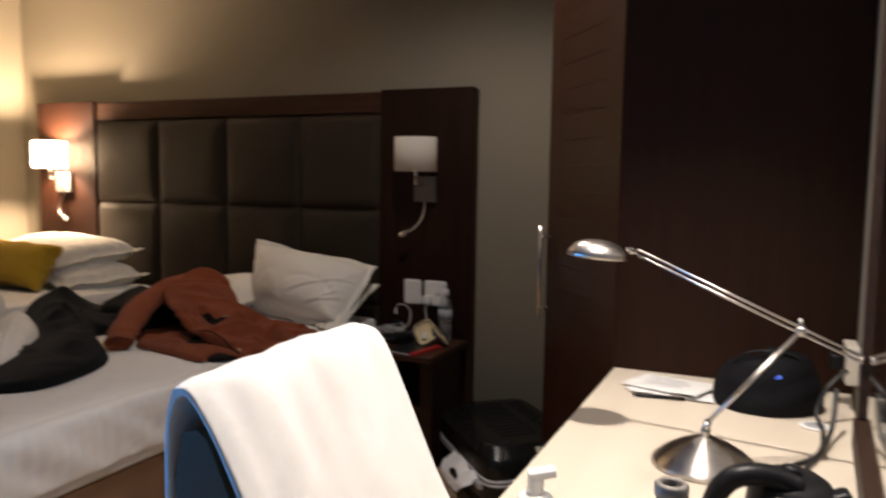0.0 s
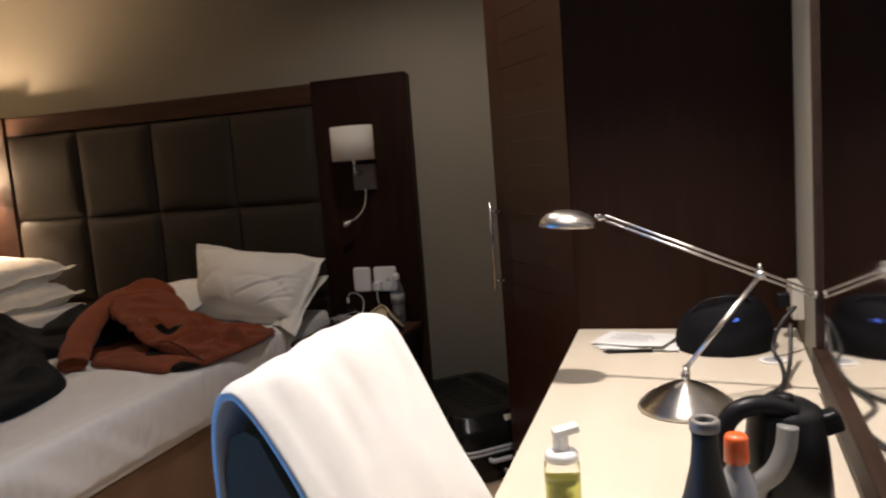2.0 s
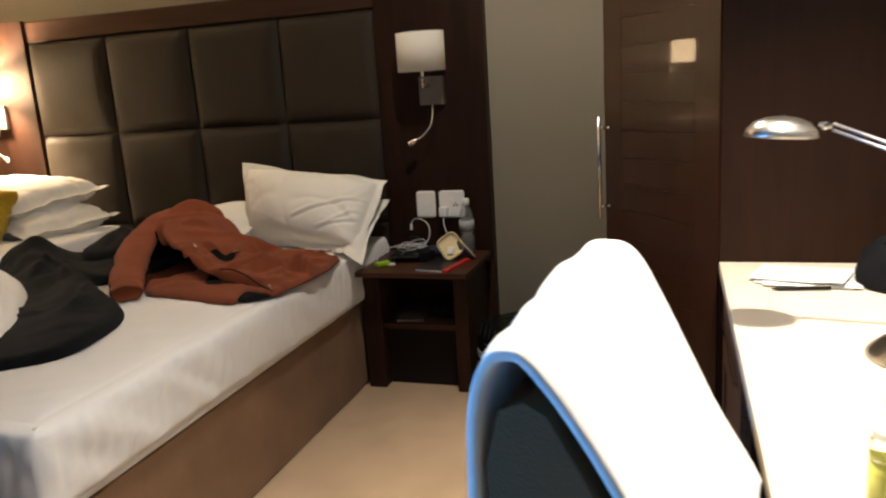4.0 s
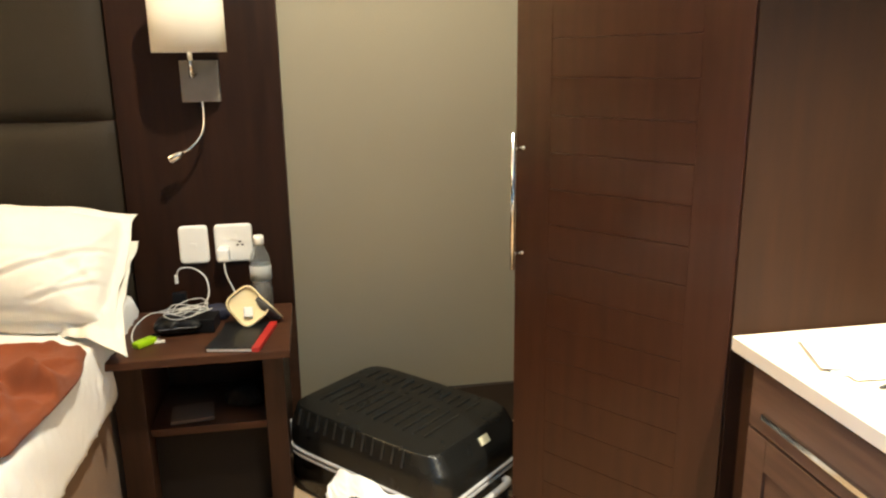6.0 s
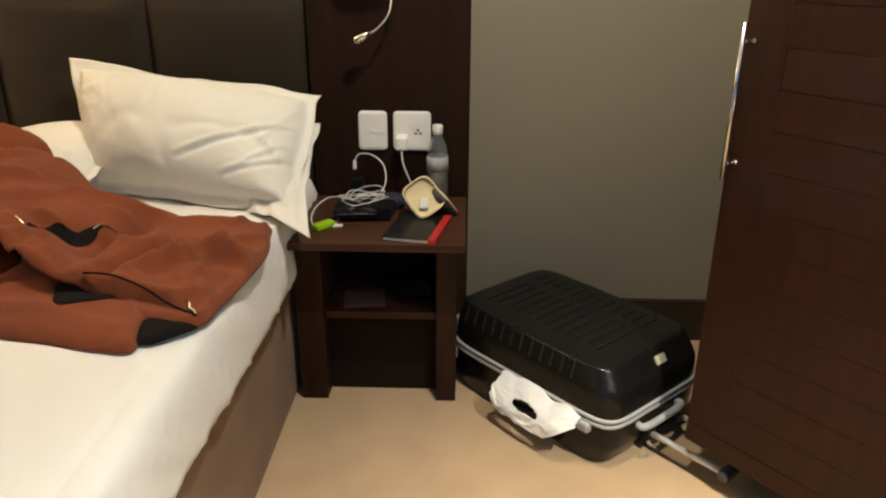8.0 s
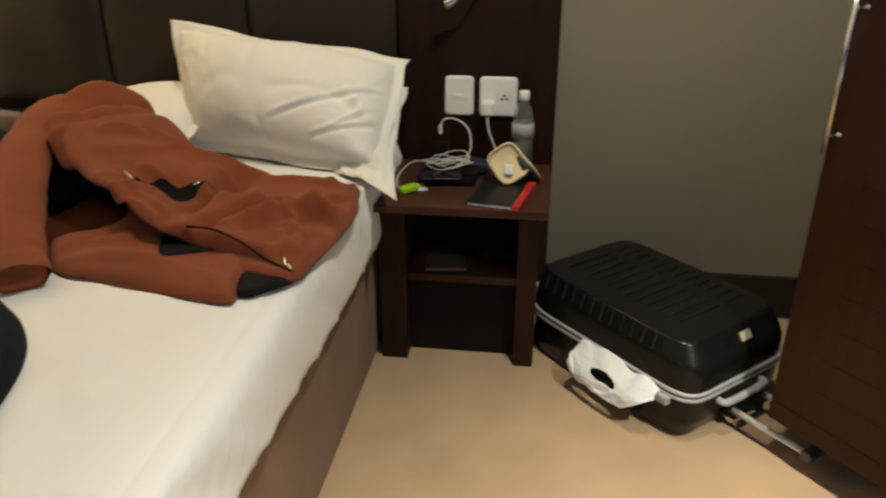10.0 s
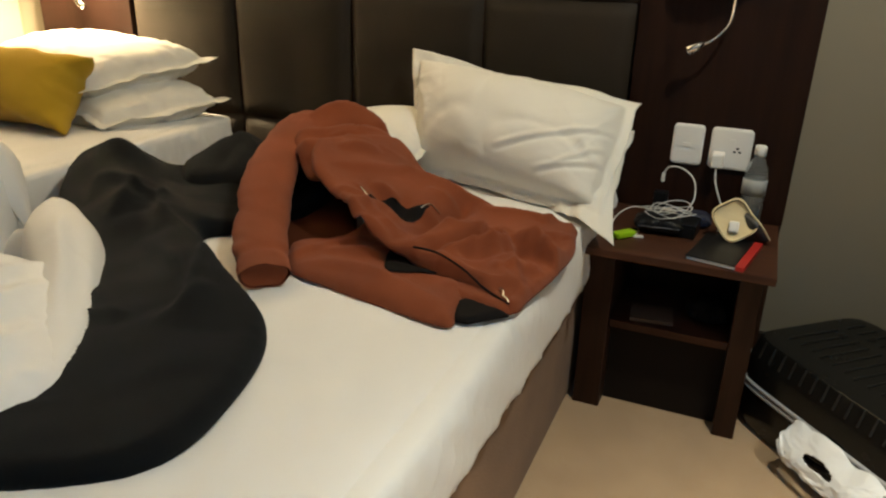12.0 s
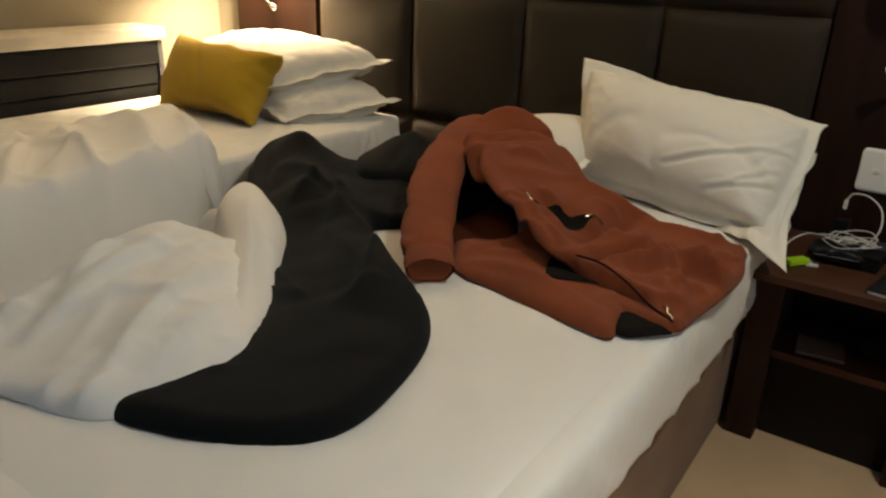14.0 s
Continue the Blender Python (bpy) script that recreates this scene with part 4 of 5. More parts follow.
            for g in range(G):
                a = 2 * math.pi * g / G
                q = r * (1 + 0.10 * (crumple(c.x + 0.05 * math.cos(a), c.y * 1.3 + 0.05 * math.sin(a), seed, 9.0) - 0.3) + 0.08 * n3(c.x * 9 + 0.8 * math.cos(a), c.y * 9 + 0.8 * math.sin(a), c.z * 6 + seed) - 0.10 * creases(c.x + 0.04 * math.cos(a), c.y + 0.06 * math.sin(a), seed, 9.0, 0.10))
                v = c + side * q * math.cos(a) + up * q * flat * math.sin(a)
                v.z = max(v.z, B1[4] + 0.010)
                ring.append(bm.verts.new(v))
            rings.append(ring)
        for a, b in zip(rings, rings[1:]):
            for g in range(G):
                bm.faces.new((a[g], a[(g + 1) % G], b[(g + 1) % G], b[g]))
        bmesh.ops.recalc_face_normals(bm, faces=bm.faces[:])
        sl = part(name, bm, RUST, t, smooth=True)
        inner = bmesh.new()
        endpts = [sl.data.vertices[len(sl.data.vertices) - G + g].co.copy() for g in range(G)]
        c = sum(endpts, Vector()) / G
        dv = (c - pts[-2]).normalized()
        ring = [inner.verts.new(p.lerp(c, 0.10) - dv * 0.004) for p in endpts]
        deep = inner.verts.new(c - dv * 0.015)
        for g in range(G):
            inner.faces.new((ring[g], ring[(g + 1) % G], deep))
        part("cuff_inside", inner, inside, sl, "shaded sleeve opening", True)
        return sl

    sleeve([(-1.35, -0.42, 0.765), (-1.315, -0.58, 0.755), (-1.23, -0.79, 0.720), (-1.135, -0.96, 0.680), (-1.055, -1.080, 0.650), (-0.983, -1.165, 0.636)], 0.068, seed=2.0, flat=0.55, inside=RUST)
    # flat dark patch for the shade inside the sleeve end
    part("cuff_inside", cloth([(-0.610, -1.070), (-0.597, -1.038), (-0.525, -1.058), (-0.492, -1.064), (-0.524, -1.098), (-0.556, -1.132), (-0.585, -1.135)], base, lambda x, y: 0.006, 0.006, 0.012, 0.008, False), LINING, t, "sleeve opening, its shade a dark patch", True)
    part("lining", cloth([(-0.814, -0.952), (-0.809, -0.926), (-0.767, -0.937), (-0.706, -0.972), (-0.680, -0.992), (-0.734, -1.016), (-0.775, -1.030), (-0.800, -0.995)], lambda x, y: base(x, y) + flap_h(x, y) + 0.010, lambda x, y: 0.001, 0.006, 0.03, 0.003), LINING, t, "dark lining showing in the opening", True)
    # thin dark sheet on the panel draws the shade in the pocket
    part("pocket_shade", cloth([(-0.932, -0.826), (-0.918, -0.790), (-0.888, -0.770), (-0.844, -0.762), (-0.804, -0.752), (-0.821, -0.805), (-0.844, -0.848), (-0.892, -0.840)], lambda x, y: base(x, y) + front_h(x, y) + 0.011, lambda x, y: 0.001, 0.006, 0.03, 0.002), LINING, t, "pocket opening, its shade a dark patch", True)
    onfront = lambda x, y, up: (x, y, base(x, y) + front_h(x, y) + up)
    onflap = lambda x, y, up: (x, y, base(x, y) + flap_h(x, y) + up)
    part("toggle", tube([onfront(-0.952, -0.822, 0.014), onfront(-0.940, -0.828, 0.018), onfront(-0.926, -0.838, 0.016)], 0.0022), CHROME, t, "silver cord end", True)
    part("toggle", tube([onfront(-0.818, -0.772, 0.016), onfront(-0.804, -0.752, 0.018), onfront(-0.784, -0.736, 0.014)], 0.0022), CHROME, t, "silver cord end", True)
    part("zip", tube([onfront(-0.74, -0.980, 0.006), onfront(-0.68, -0.990, 0.008), onfront(-0.62, -0.998, 0.008), onfront(-0.57, -1.018, 0.008), onfront(-0.53, -1.038, 0.008), onfront(-0.503, -1.050, 0.006)], 0.0024), LINING, t, "dark zip tape", True)
    part("zip_pull", merge(tube([onfront(-0.535, -1.010, 0.014), onfront(-0.524, -1.022, 0.017), onfront(-0.520, -1.034, 0.014)], 0.0021), tube([onfront(-0.522, -1.034, 0.014), onfront(-0.508, -1.044, 0.013), onfront(-0.503, -1.052, 0.010)], 0.0021)), CHROME, t, "small silver zip pull", True)


jacket()


# ---- suitcase ----
def suitcase():
    t = thing("suitcase", "black ribbed hard-shell suitcase lying flat, plastic bag caught in it", "suitcase", pose(0.307, -0.335, 0, 0, 0, -48))
    L, W = 0.615, 0.415

    def shell(z0, z1, inset, name):
        """Half a case: rounded in plan and at the outer face."""
        up = 1 if z1 > z0 else -1

        def outline(s, grow):
            a = s * 2 * math.pi
            c, d = math.cos(a), math.sin(a)
            p = 9.0
            k = (abs(c) ** p + abs(d) ** p) ** (-1 / p)
            return Vector((c * k * (L / 2 - grow * (1.5 if c > 0 else 0.5)), d * k * (W / 2 - grow * (0.65 if d < 0 else 0.4)), 0))

        prof = [(0.0, 0.0), (0.0, 0.30), (0.002, 0.50), (0.008, 0.62), (0.010, 0.64), (0.034, 0.945), (0.037, 0.975), (0.043, 0.995), (0.052, 1.0)]
        bm = bmesh.new()
        S = 96
        rings = []
        for g, h in prof:
            rings.append([bm.verts.new(outline(k / S, g * inset) + Vector((0, 0, z0 + (z1 - z0) * h))) for k in range(S)])
        for a, b in zip(rings, rings[1:]):
            for k in range(S):
                bm.faces.new((a[k], a[(k + 1) % S], b[(k + 1) % S], b[k]))
        last = rings[-1]
        steps = 5
        prev = last
        for q in range(1, steps):
            f = 1 - q / steps
            ring = [bm.verts.new(Vector((v.co.x * f, v.co.y * f, z1 + up * 0.0015 * (1 - f * f)))) for v in last]
            for k in range(S):
                bm.faces.new((prev[k], prev[(k + 1) % S], ring[(k + 1) % S], ring[k]))
            prev = ring
        c = bm.verts.new((0, 0, z1 + up * 0.0015))
        for k in range(S):
            bm.faces.new((prev[k], prev[(k + 1) % S], c))
        bmesh.ops.recalc_face_normals(bm, faces=bm.faces[:])
        return part(name, bm, CASESHELL, t, smooth=True)

    lower = shell(0.136, 0.006, 0.55, "lower_shell")
    upper = shell(0.150, 0.282, 0.75, "upper_shell")
    # ribs paler than the shell: their highlights are put into the colour
    rib_shine = material("shell_rib_shine", (0.026, 0.025, 0.023), 0.35, second=(0.014, 0.014, 0.013), scale=60)
    for k in range(12):
        x = -0.235 + k * 0.037
        part("rib", box((x - 0.0012, -0.115 + 0.004 * (k % 3), 0.280), (x + 0.0012, 0.060 - 0.005 * (k % 2), 0.2862), 0.001), rib_shine, upper)
        part("rib", box((x - 0.0012, 0.092, 0.280), (x + 0.0012, 0.160, 0.2858), 0.001), rib_shine, upper)
    for k in range(12):
        x = -0.235 + k * 0.037
        part("rib", moved(box((-0.0022, -0.024, -0.0025), (0.0022, 0.024, 0.0030), 0.002), pose(x, -0.1980, 0.2570, 72, 0, 0)), rib_shine, upper)

    def rim(z, r, mat, name, grow):
        S = 96
        pts = []
        for k in range(S + 1):
            a = 2 * math.pi * k / S
            c, d = math.cos(a), math.sin(a)
            q = (abs(c) ** 9 + abs(d) ** 9) ** (-1 / 9)
            pts.append((c * q * (L / 2 + grow), d * q * (W / 2 + grow), z))
        part(name, tube(pts, r, 8, 1), mat, t, "silver-grey zip band", True)

    rim(0.152, 0.006, GREYPLASTIC, "zip_band", 0.0)
    rim(0.136, 0.006, GREYPLASTIC, "zip_band", 0.0)
    rim(0.144, 0.0045, DARKGREY, "zip", -0.002)
    part("name_tag", moved(box((-0.012, -0.020, -0.002), (0.012, 0.020, 0.003), 0.001), pose(0.2845, 0.020, 0.2560, 0, 56, 0)), material("pale_tag", (0.62, 0.58, 0.42), 0.5), t, "small pale maker's plate")
    # long side facing the room: latch and carry handle
    part("latch", box((0.165, -0.222, 0.108), (0.250, -0.198, 0.135), 0.008, 3), GREYPLASTIC, t, "grey combination latch", True)
    part("latch_dial", box((0.185, -0.225, 0.114), (0.207, -0.221, 0.126), 0.002), DARKGREY, t)
    part("carry_handle", tube([(-0.06, -0.195, 0.09), (-0.055, -0.225, 0.085), (0.0, -0.232, 0.083), (0.055, -0.225, 0.085), (0.06, -0.195, 0.09)], 0.009), BLACKPLASTIC, t, "black side carry handle", True)
    # end with the telescopic handle
    part("end_handle", tube([(0.303, -0.085, 0.11), (0.327, -0.080, 0.11), (0.331, 0.0, 0.11), (0.327, 0.080, 0.11), (0.303, 0.085, 0.11)], 0.010), GREYPLASTIC, t, "grey top carry handle", True)
    for y in (-0.028, 0.102):
        part("rod_collar", box((0.285, y - 0.018, 0.042), (0.318, y + 0.018, 0.078), 0.005), BLACKPLASTIC, t)
        part("pull_rod", tube([(0.300, y, 0.060), (0.535, y, 0.060)], 0.0085, 10, 1), RODMETAL, t, "chrome telescopic rod", True)
    part("pull_grip", box((0.520, -0.048, 0.045), (0.548, 0.122, 0.075), 0.012, 3), DARKGREY, t, "dark grey pull grip", True)
    for y in (-0.145, 0.145):
        part("wheel", moved(lathe([(0, -0.012), (0.024, -0.012), (0.026, -0.006), (0.026, 0.006), (0.024, 0.012), (0, 0.012)], 20), pose(-0.315, y, 0.030, 90, 0, 0)), DARKGREY, t, smooth=True)
        part("corner_guard", box((-0.318, y - 0.03, 0.10), (-0.285, y + 0.03, 0.215), 0.012, 3), GREYPLASTIC, t, "pale grey corner guard", True)


suitcase()


def carrier_bag():
    """The top of a thin bag with a punched handle hole, hanging out of the closed case."""
    bm = bmesh.new()
    NU, NV = 72, 44
    vs = {}
    for i in range(NU + 1):
        for j in range(NV + 1):
            u, v = i / NU, j / NV
            hole = ((u - 0.45 - 0.25 * (v - 0.48)) / 0.15) ** 4 + ((v - 0.48) / 0.095) ** 4
            if hole < 1:
                continue
            x = -0.062 + 0.285 * u + 0.010 * n3(v * 4, u * 3, 2)
            droop = v * (0.112 - 0.08 * max(u - 0.72, 0) / 0.28) * (0.55 + 0.45 * min(u / 0.12, 1))
            y = -0.212 - 0.058 * math.sin(min(droop / 0.09, 1) * 1.6) - 0.008 * n3(u * 3, v * 2, 6) * v - 0.007 * (crumple(u, v * 0.6, 4.0, 5.0) - 0.3) * (0.3 + v)
            z = 0.150 - droop * 0.80 + 0.004 * n3(u * 3, v * 2, 9) + 0.008 * math.sin(u * 17) * (1 - v) ** 2 + 0.020 * math.exp(-((u - 0.30) / 0.10) ** 2) * (1 - v) ** 3
            vs[i, j] = bm.verts.new((x, y, z))
    for i in range(NU):
        for j in range(NV):
            q = [(i, j), (i + 1, j), (i + 1, j + 1), (i, j + 1)]
            if all(a in vs for a in q):
                bm.faces.new([vs[a] for a in q])
    ob = lay("carrier_bag", bm, BAGPLASTIC, pose(0.307, -0.335, 0, 0, 0, -48), "white plastic carrier bag hanging out of the suitcase", "plastic bag")
    mod = ob.modifiers.new("film", "SOLIDIFY")
    mod.thickness = 0.0012


carrier_bag()


# ---- wardrobe with an open door ----
WX, WY = 0.885, -1.102


def wardrobe():
    t = thing("wardrobe", "tall dark brown wardrobe with one mahogany door ajar", "wardrobe")
    H = 2.35
    part("side_panel", box((WX, WY, 0.0), (XE - 0.002, WY + 0.022, H), 0.002), WARDWOOD, t)
    part("side_panel", box((WX, YN - 0.026, 0.0), (XE - 0.002, YN - 0.002, H), 0.002), WARDWOOD, t)
    part("back_panel", box((XE - 0.016, WY + 0.023, 0.0), (XE - 0.003, YN - 0.027, H)), WARDWOOD, t)
    part("top_panel", box((WX, WY, H + 0.001), (XE - 0.002, YN - 0.002, H + 0.024), 0.002), WARDWOOD, t)
    part("bottom_panel", box((WX, WY + 0.023, 0.11), (XE - 0.017, YN - 0.027, 0.13)), WARDWOOD, t)
    part("plinth", box((WX + 0.015, WY + 0.023, 0.0), (WX + 0.033, YN - 0.027, 0.109)), WARDWOOD, t)
    part("divider", box((WX + 0.005, -0.535, 0.131), (XE - 0.017, -0.515, H)), WARDWOOD, t)

    def door(width, m, label):
        d = new("door")
        d.parent, d.matrix_local = t, m
        d["label"] = label
        z0, z1 = 0.115, 2.33
        part("leaf", box((0, -0.022, z0 + 0.052), (width, -0.008, z1), 0.002), REDWOOD, d)
        part("stile", box((0, -0.0078, z0 + 0.052), (0.095, 0, z1), 0.001), REDWOOD, d)
        part("stile", box((width - 0.095, -0.0078, z0 + 0.052), (width, 0, z1), 0.001), REDWOOD, d)
        n = 26
        for k in range(n):
            za, zb = z0 + 0.052 + (z1 - z0 - 0.052) * k / n, z0 + 0.052 + (z1 - z0 - 0.052) * (k + 1) / n
            part("slat", box((0.0952, -0.0078, za + 0.0005), (width - 0.0952, -0.0002, zb - 0.0005), 0.0007), REDWOOD, d)
        part("bottom_rail", box((0, -0.025, z0), (width, 0.002, z0 + 0.050), 0.003), REDWOOD_X, d, "paler rail along the foot")
        part("edge_strip", box((width - 0.040, -0.0255, z0 + 0.052), (width, -0.0225, z1), 0.001), REDWOOD, d)
        for z in (0.836, 1.088):
            part("screw_cap", moved(lathe([(0, 0.0), (0.005, 0.0), (0.005, 0.002), (0.003, 0.0035), (0, 0.004)], 14), pose(width - 0.022, 0.0002, z, -90, 0, 0)), CHROME, d, "small chrome screw cap", True)
        x = width - 0.016
        part("handle", merge(tube([(x, 0.032, 0.800), (x, 0.032, 1.125)], 0.0055, 10, 1),
                             tube([(x, -0.002, 0.836), (x, 0.032, 0.836)], 0.0045, 8, 1),
                             tube([(x, -0.002, 1.088), (x, 0.032, 1.088)], 0.0045, 8, 1)), CHROME, d, "chrome bar handle", True)
        return d

    door(0.531, pose(0.880, -1.100, 0, 0, 0, math.degrees(math.atan2(0.420, -0.325))), "dark red mahogany door with fine grooves, standing ajar")
    door(0.560, pose(0.861, YN - 0.010, 0, 0, 0, -90) @ pose(0, 0, 0), "dark red mahogany door with fine grooves, closed")


wardrobe()

# ---- desk and mirror ----
MIRROR_END = -1.60
DESKWOOD = wood("brown_desk_veneer", (0.058, 0.030, 0.018), (0.120, 0.066, 0.042), rough=0.5, along="y", coat=0.0)
MIRRORFRAME = wood("brown_mirror_frame", (0.015, 0.0075, 0.0045), (0.030, 0.016, 0.010), rough=0.5, along="y", coat=0.0)
DX, DY0, DY1, DZ = 0.884, WY - 0.003, -2.72, 0.75


def desk():
    t = thing("desk", "cream laminate desk with brown drawer and cupboard along the wall", "desk")
    part("desktop", to_wall(box((DX, DY1, DZ - 0.030), (XE - 0.004, DY0, DZ), 0.004, 3)), DESKTOP, t, "cream laminate top")
    part("pedestal", to_wall(box((DX + 0.030, DY0 - 0.62, 0.06), (XE - 0.006, DY0 - 0.004, DZ - 0.031), 0.003)), WARDWOOD, t)
    part("plinth", to_wall(box((DX + 0.05, DY0 - 0.60, 0.0), (XE - 0.006, DY0 - 0.01, 0.059))), PLINTH, t)
    yb, yf = DY0 - 0.066, DY0 - 0.610
    f = part("drawer", box((DX + 0.010, yf, 0.592), (DX + 0.029, yb, 0.712), 0.003), DESKWOOD, t)
    part("handle", box((DX + 0.001, yf + 0.060, 0.624), (DX + 0.0095, yb - 0.048, 0.637), 0.002), CHROME, f, "long chrome pull")
    d = part("cabinet_door", box((DX + 0.017, yf, 0.075), (DX + 0.029, yb, 0.586), 0.002), DESKWOOD, t, "framed cupboard door under the drawer")
    part("stile", box((DX + 0.010, yf, 0.075), (DX + 0.0168, yf + 0.058, 0.586), 0.002), DESKWOOD, d)
    part("stile", box((DX + 0.010, yb - 0.058, 0.075), (DX + 0.0168, yb, 0.586), 0.002), DESKWOOD, d)
    part("rail", box((DX + 0.010, yf + 0.0585, 0.520), (DX + 0.0168, yb - 0.0585, 0.586), 0.002), DESKWOOD, d)
    part("rail", box((DX + 0.010, yf + 0.0585, 0.075), (DX + 0.0168, yb - 0.0585, 0.140), 0.002), DESKWOOD, d)
    part("end_panel", to_wall(box((DX + 0.04, DY1 + 0.02, 0.0), (XE - 0.006, DY1 + 0.05, DZ - 0.031), 0.003)), WARDWOOD, t)
    part("modesty_panel", to_wall(box((XE - 0.04, DY1 + 0.051, 0.30), (XE - 0.02, DY0 - 0.625, DZ - 0.031))), WARDWOOD, t)


desk()


def wall_mirror():
    t = thing("wall_mirror", "wall mirror in a dark wood frame above the desk", "mirror", EAST)
    y0, y1, z0, z1 = -0.590, MIRROR_END, 0.800, 1.95
    part("frame_bottom", box((-0.026, y1, z0), (-0.001, y0, z0 + 0.052), 0.004), MIRRORFRAME, t)
    part("frame_top", box((-0.020, y1, z1 - 0.05), (-0.001, y0, z1), 0.004), MIRRORFRAME, t)
    part("frame_side", box((-0.020, y0 - 0.020, z0 + 0.0525), (-0.001, y0, z1 - 0.0505), 0.004), MIRRORFRAME, t)
    part("frame_side", box((-0.020, y1, z0 + 0.0525), (-0.001, y1 + 0.150, z1 - 0.0505), 0.004), MIRRORFRAME, t)
    part("mirror_glass", box((-0.012, y1 + 0.1505, z0 + 0.0525), (-0.001, y0 - 0.0205, z1 - 0.0505)), MIRROR, t, "mirror glass")


wall_mirror()


def desk_lamp():
    t = thing("desk_lamp", "brushed nickel desk lamp with dome base and jointed arm", "lamp", pose(1.183, -1.785, DZ))
    part("base", lathe([(0, 0.0), (0.095, 0.0), (0.097, 0.004), (0.092, 0.012), (0.075, 0.026), (0.050, 0.041), (0.025, 0.052), (0.012, 0.056), (0, 0.057)], 48), SPUN, t, "domed brushed base", True)
    part("pivot", merge(lathe([(0, 0.055), (0.009, 0.056), (0.009, 0.072), (0, 0.074)], 16), moved(lathe([(0, -0.016), (0.007, -0.016), (0.007, 0.016), (0, 0.016)], 14), pose(0.002, 0.005, 0.078, 90, 0, 0))), STEEL, t, smooth=True)
    j = Vector((0.153, 0.072, 0.258))
    h = Vector((-0.150, 0.080, 0.387))
    low = Vector((0.0, 0.006, 0.078))
    end = j + (j - h) * 0.335
    for dy in (-0.008, 0.008):
        part("lower_rod", tube([low + Vector((0, dy, 0)), j + Vector((0, dy, 0))], 0.0034, 8, 1), STEEL, t, smooth=True)
    for dz in (-0.0055, 0.0055):
        part("upper_rod", tube([h + Vector((0, 0, dz)), end + Vector((0, 0, dz))], 0.0027, 8, 1), STEEL, t, smooth=True)
    part("joint", merge(moved(lathe([(0, -0.014), (0.009, -0.014), (0.009, 0.014), (0, 0.014)], 16), Matrix.Translation(j) @ pose(0, 0, 0, 90, 0, 0)), tube([j, j + Vector((-0.002, 0, 0.022))], 0.004, 8, 1)), STEEL, t, smooth=True)
    part("counterweight", tube([end - (end - j) * 0.05, end], 0.0075, 10, 1), STEEL, t, smooth=True)
    part("neck", merge(tube([h, h + Vector((-0.022, 0, 0.006))], 0.0045, 8, 1), moved(lathe([(0, -0.008), (0.006, -0.006), (0.007, 0), (0.006, 0.006), (0, 0.008)], 12), Matrix.Translation(h + Vector((-0.012, 0, 0.003))))), CHROME, t, smooth=True)
    head = lathe([(0.060, -0.010), (0.0615, -0.009), (0.058, 0.003), (0.046, 0.016), (0.026, 0.024), (0, 0.027), (0, 0.025), (0.025, 0.022), (0.044, 0.014), (0.056, 0.002), (0.060, -0.010)], 36, 1.0, 0.80)
    part("head", moved(head, Matrix.Translation(h + Vector((-0.082, 0, -0.004))) @ pose(0, 0, 0, 0, 4, 0)), STEEL, t, "brushed oval lamp head", True)
    part("bulb", moved(lathe([(0, -0.012), (0.016, -0.010), (0.018, 0.0), (0.010, 0.012), (0, 0.014)], 14), Matrix.Translation(h + Vector((-0.080, 0, 0.002)))), WHITEPLASTIC, t, smooth=True)
    part("power_cord", tube([(0.09, 0.02, 0.004), (0.15, 0.06, 0.005), (0.20, 0.15, 0.006), (0.215, 0.30, 0.006), (0.205, 0.36, 0.03), (0.225, 0.37, 0.085), (0.262, 0.40, 0.12)], 0.0046), BLACKRUBBER, t, "thin black cord", True)


desk_lamp()


def foam_bottle():
    t = thing("soap_bottle", "clear foam pump bottle with yellow-green soap and white pump", "bottle", pose(1.005, -2.290, DZ, 0, 0, 25))
    part("bottle_body", lathe([(0, 0.001), (0.024, 0.001), (0.026, 0.006), (0.026, 0.086), (0.024, 0.094), (0.021, 0.098), (0, 0.098)], 28), glass("soap_bottle_plastic", (0.95, 0.96, 0.92), 0.08, 1.3), t, smooth=True).visible_shadow = False
    part("soap", lathe([(0, 0.003), (0.0235, 0.003), (0.0245, 0.008), (0.0245, 0.066), (0, 0.066)], 28), FOAMSOAP, t, "yellow-green liquid soap", True)
    part("collar", lathe([(0.022, 0.093), (0.0245, 0.094), (0.0245, 0.103), (0.021, 0.107), (0.012, 0.109), (0, 0.109)], 28), WHITEPLASTIC, t, smooth=True)
    part("pump", merge(lathe([(0, 0.108), (0.0115, 0.108), (0.0115, 0.128), (0.010, 0.131), (0, 0.132)], 20), moved(box((-0.012, -0.010, 0.0), (0.026, 0.010, 0.012), 0.004, 3), pose(0.002, 0, 0.129, 0, -10, 0))), WHITEPLASTIC, t, smooth=True)


foam_bottle()


def dark_bottle():
    t = thing("dark_bottle", "dark glass bottle with sloping shoulders and narrow neck", "bottle", pose(1.198, -2.475, DZ))
    part("glass_body", lathe([(0, 0.002), (0.033, 0.002), (0.035, 0.010), (0.035, 0.095), (0.032, 0.115), (0.024, 0.145), (0.017, 0.175), (0.0145, 0.20), (0.0145, 0.217), (0, 0.217)], 30), DARKBOTTLE, t, smooth=True)
    part("lip", lathe([(0.011, 0.214), (0.0165, 0.215), (0.0168, 0.226), (0.0135, 0.229), (0.010, 0.227), (0.010, 0.214)], 24), GREYMETAL, t, "dull grey rim", True)


dark_bottle()


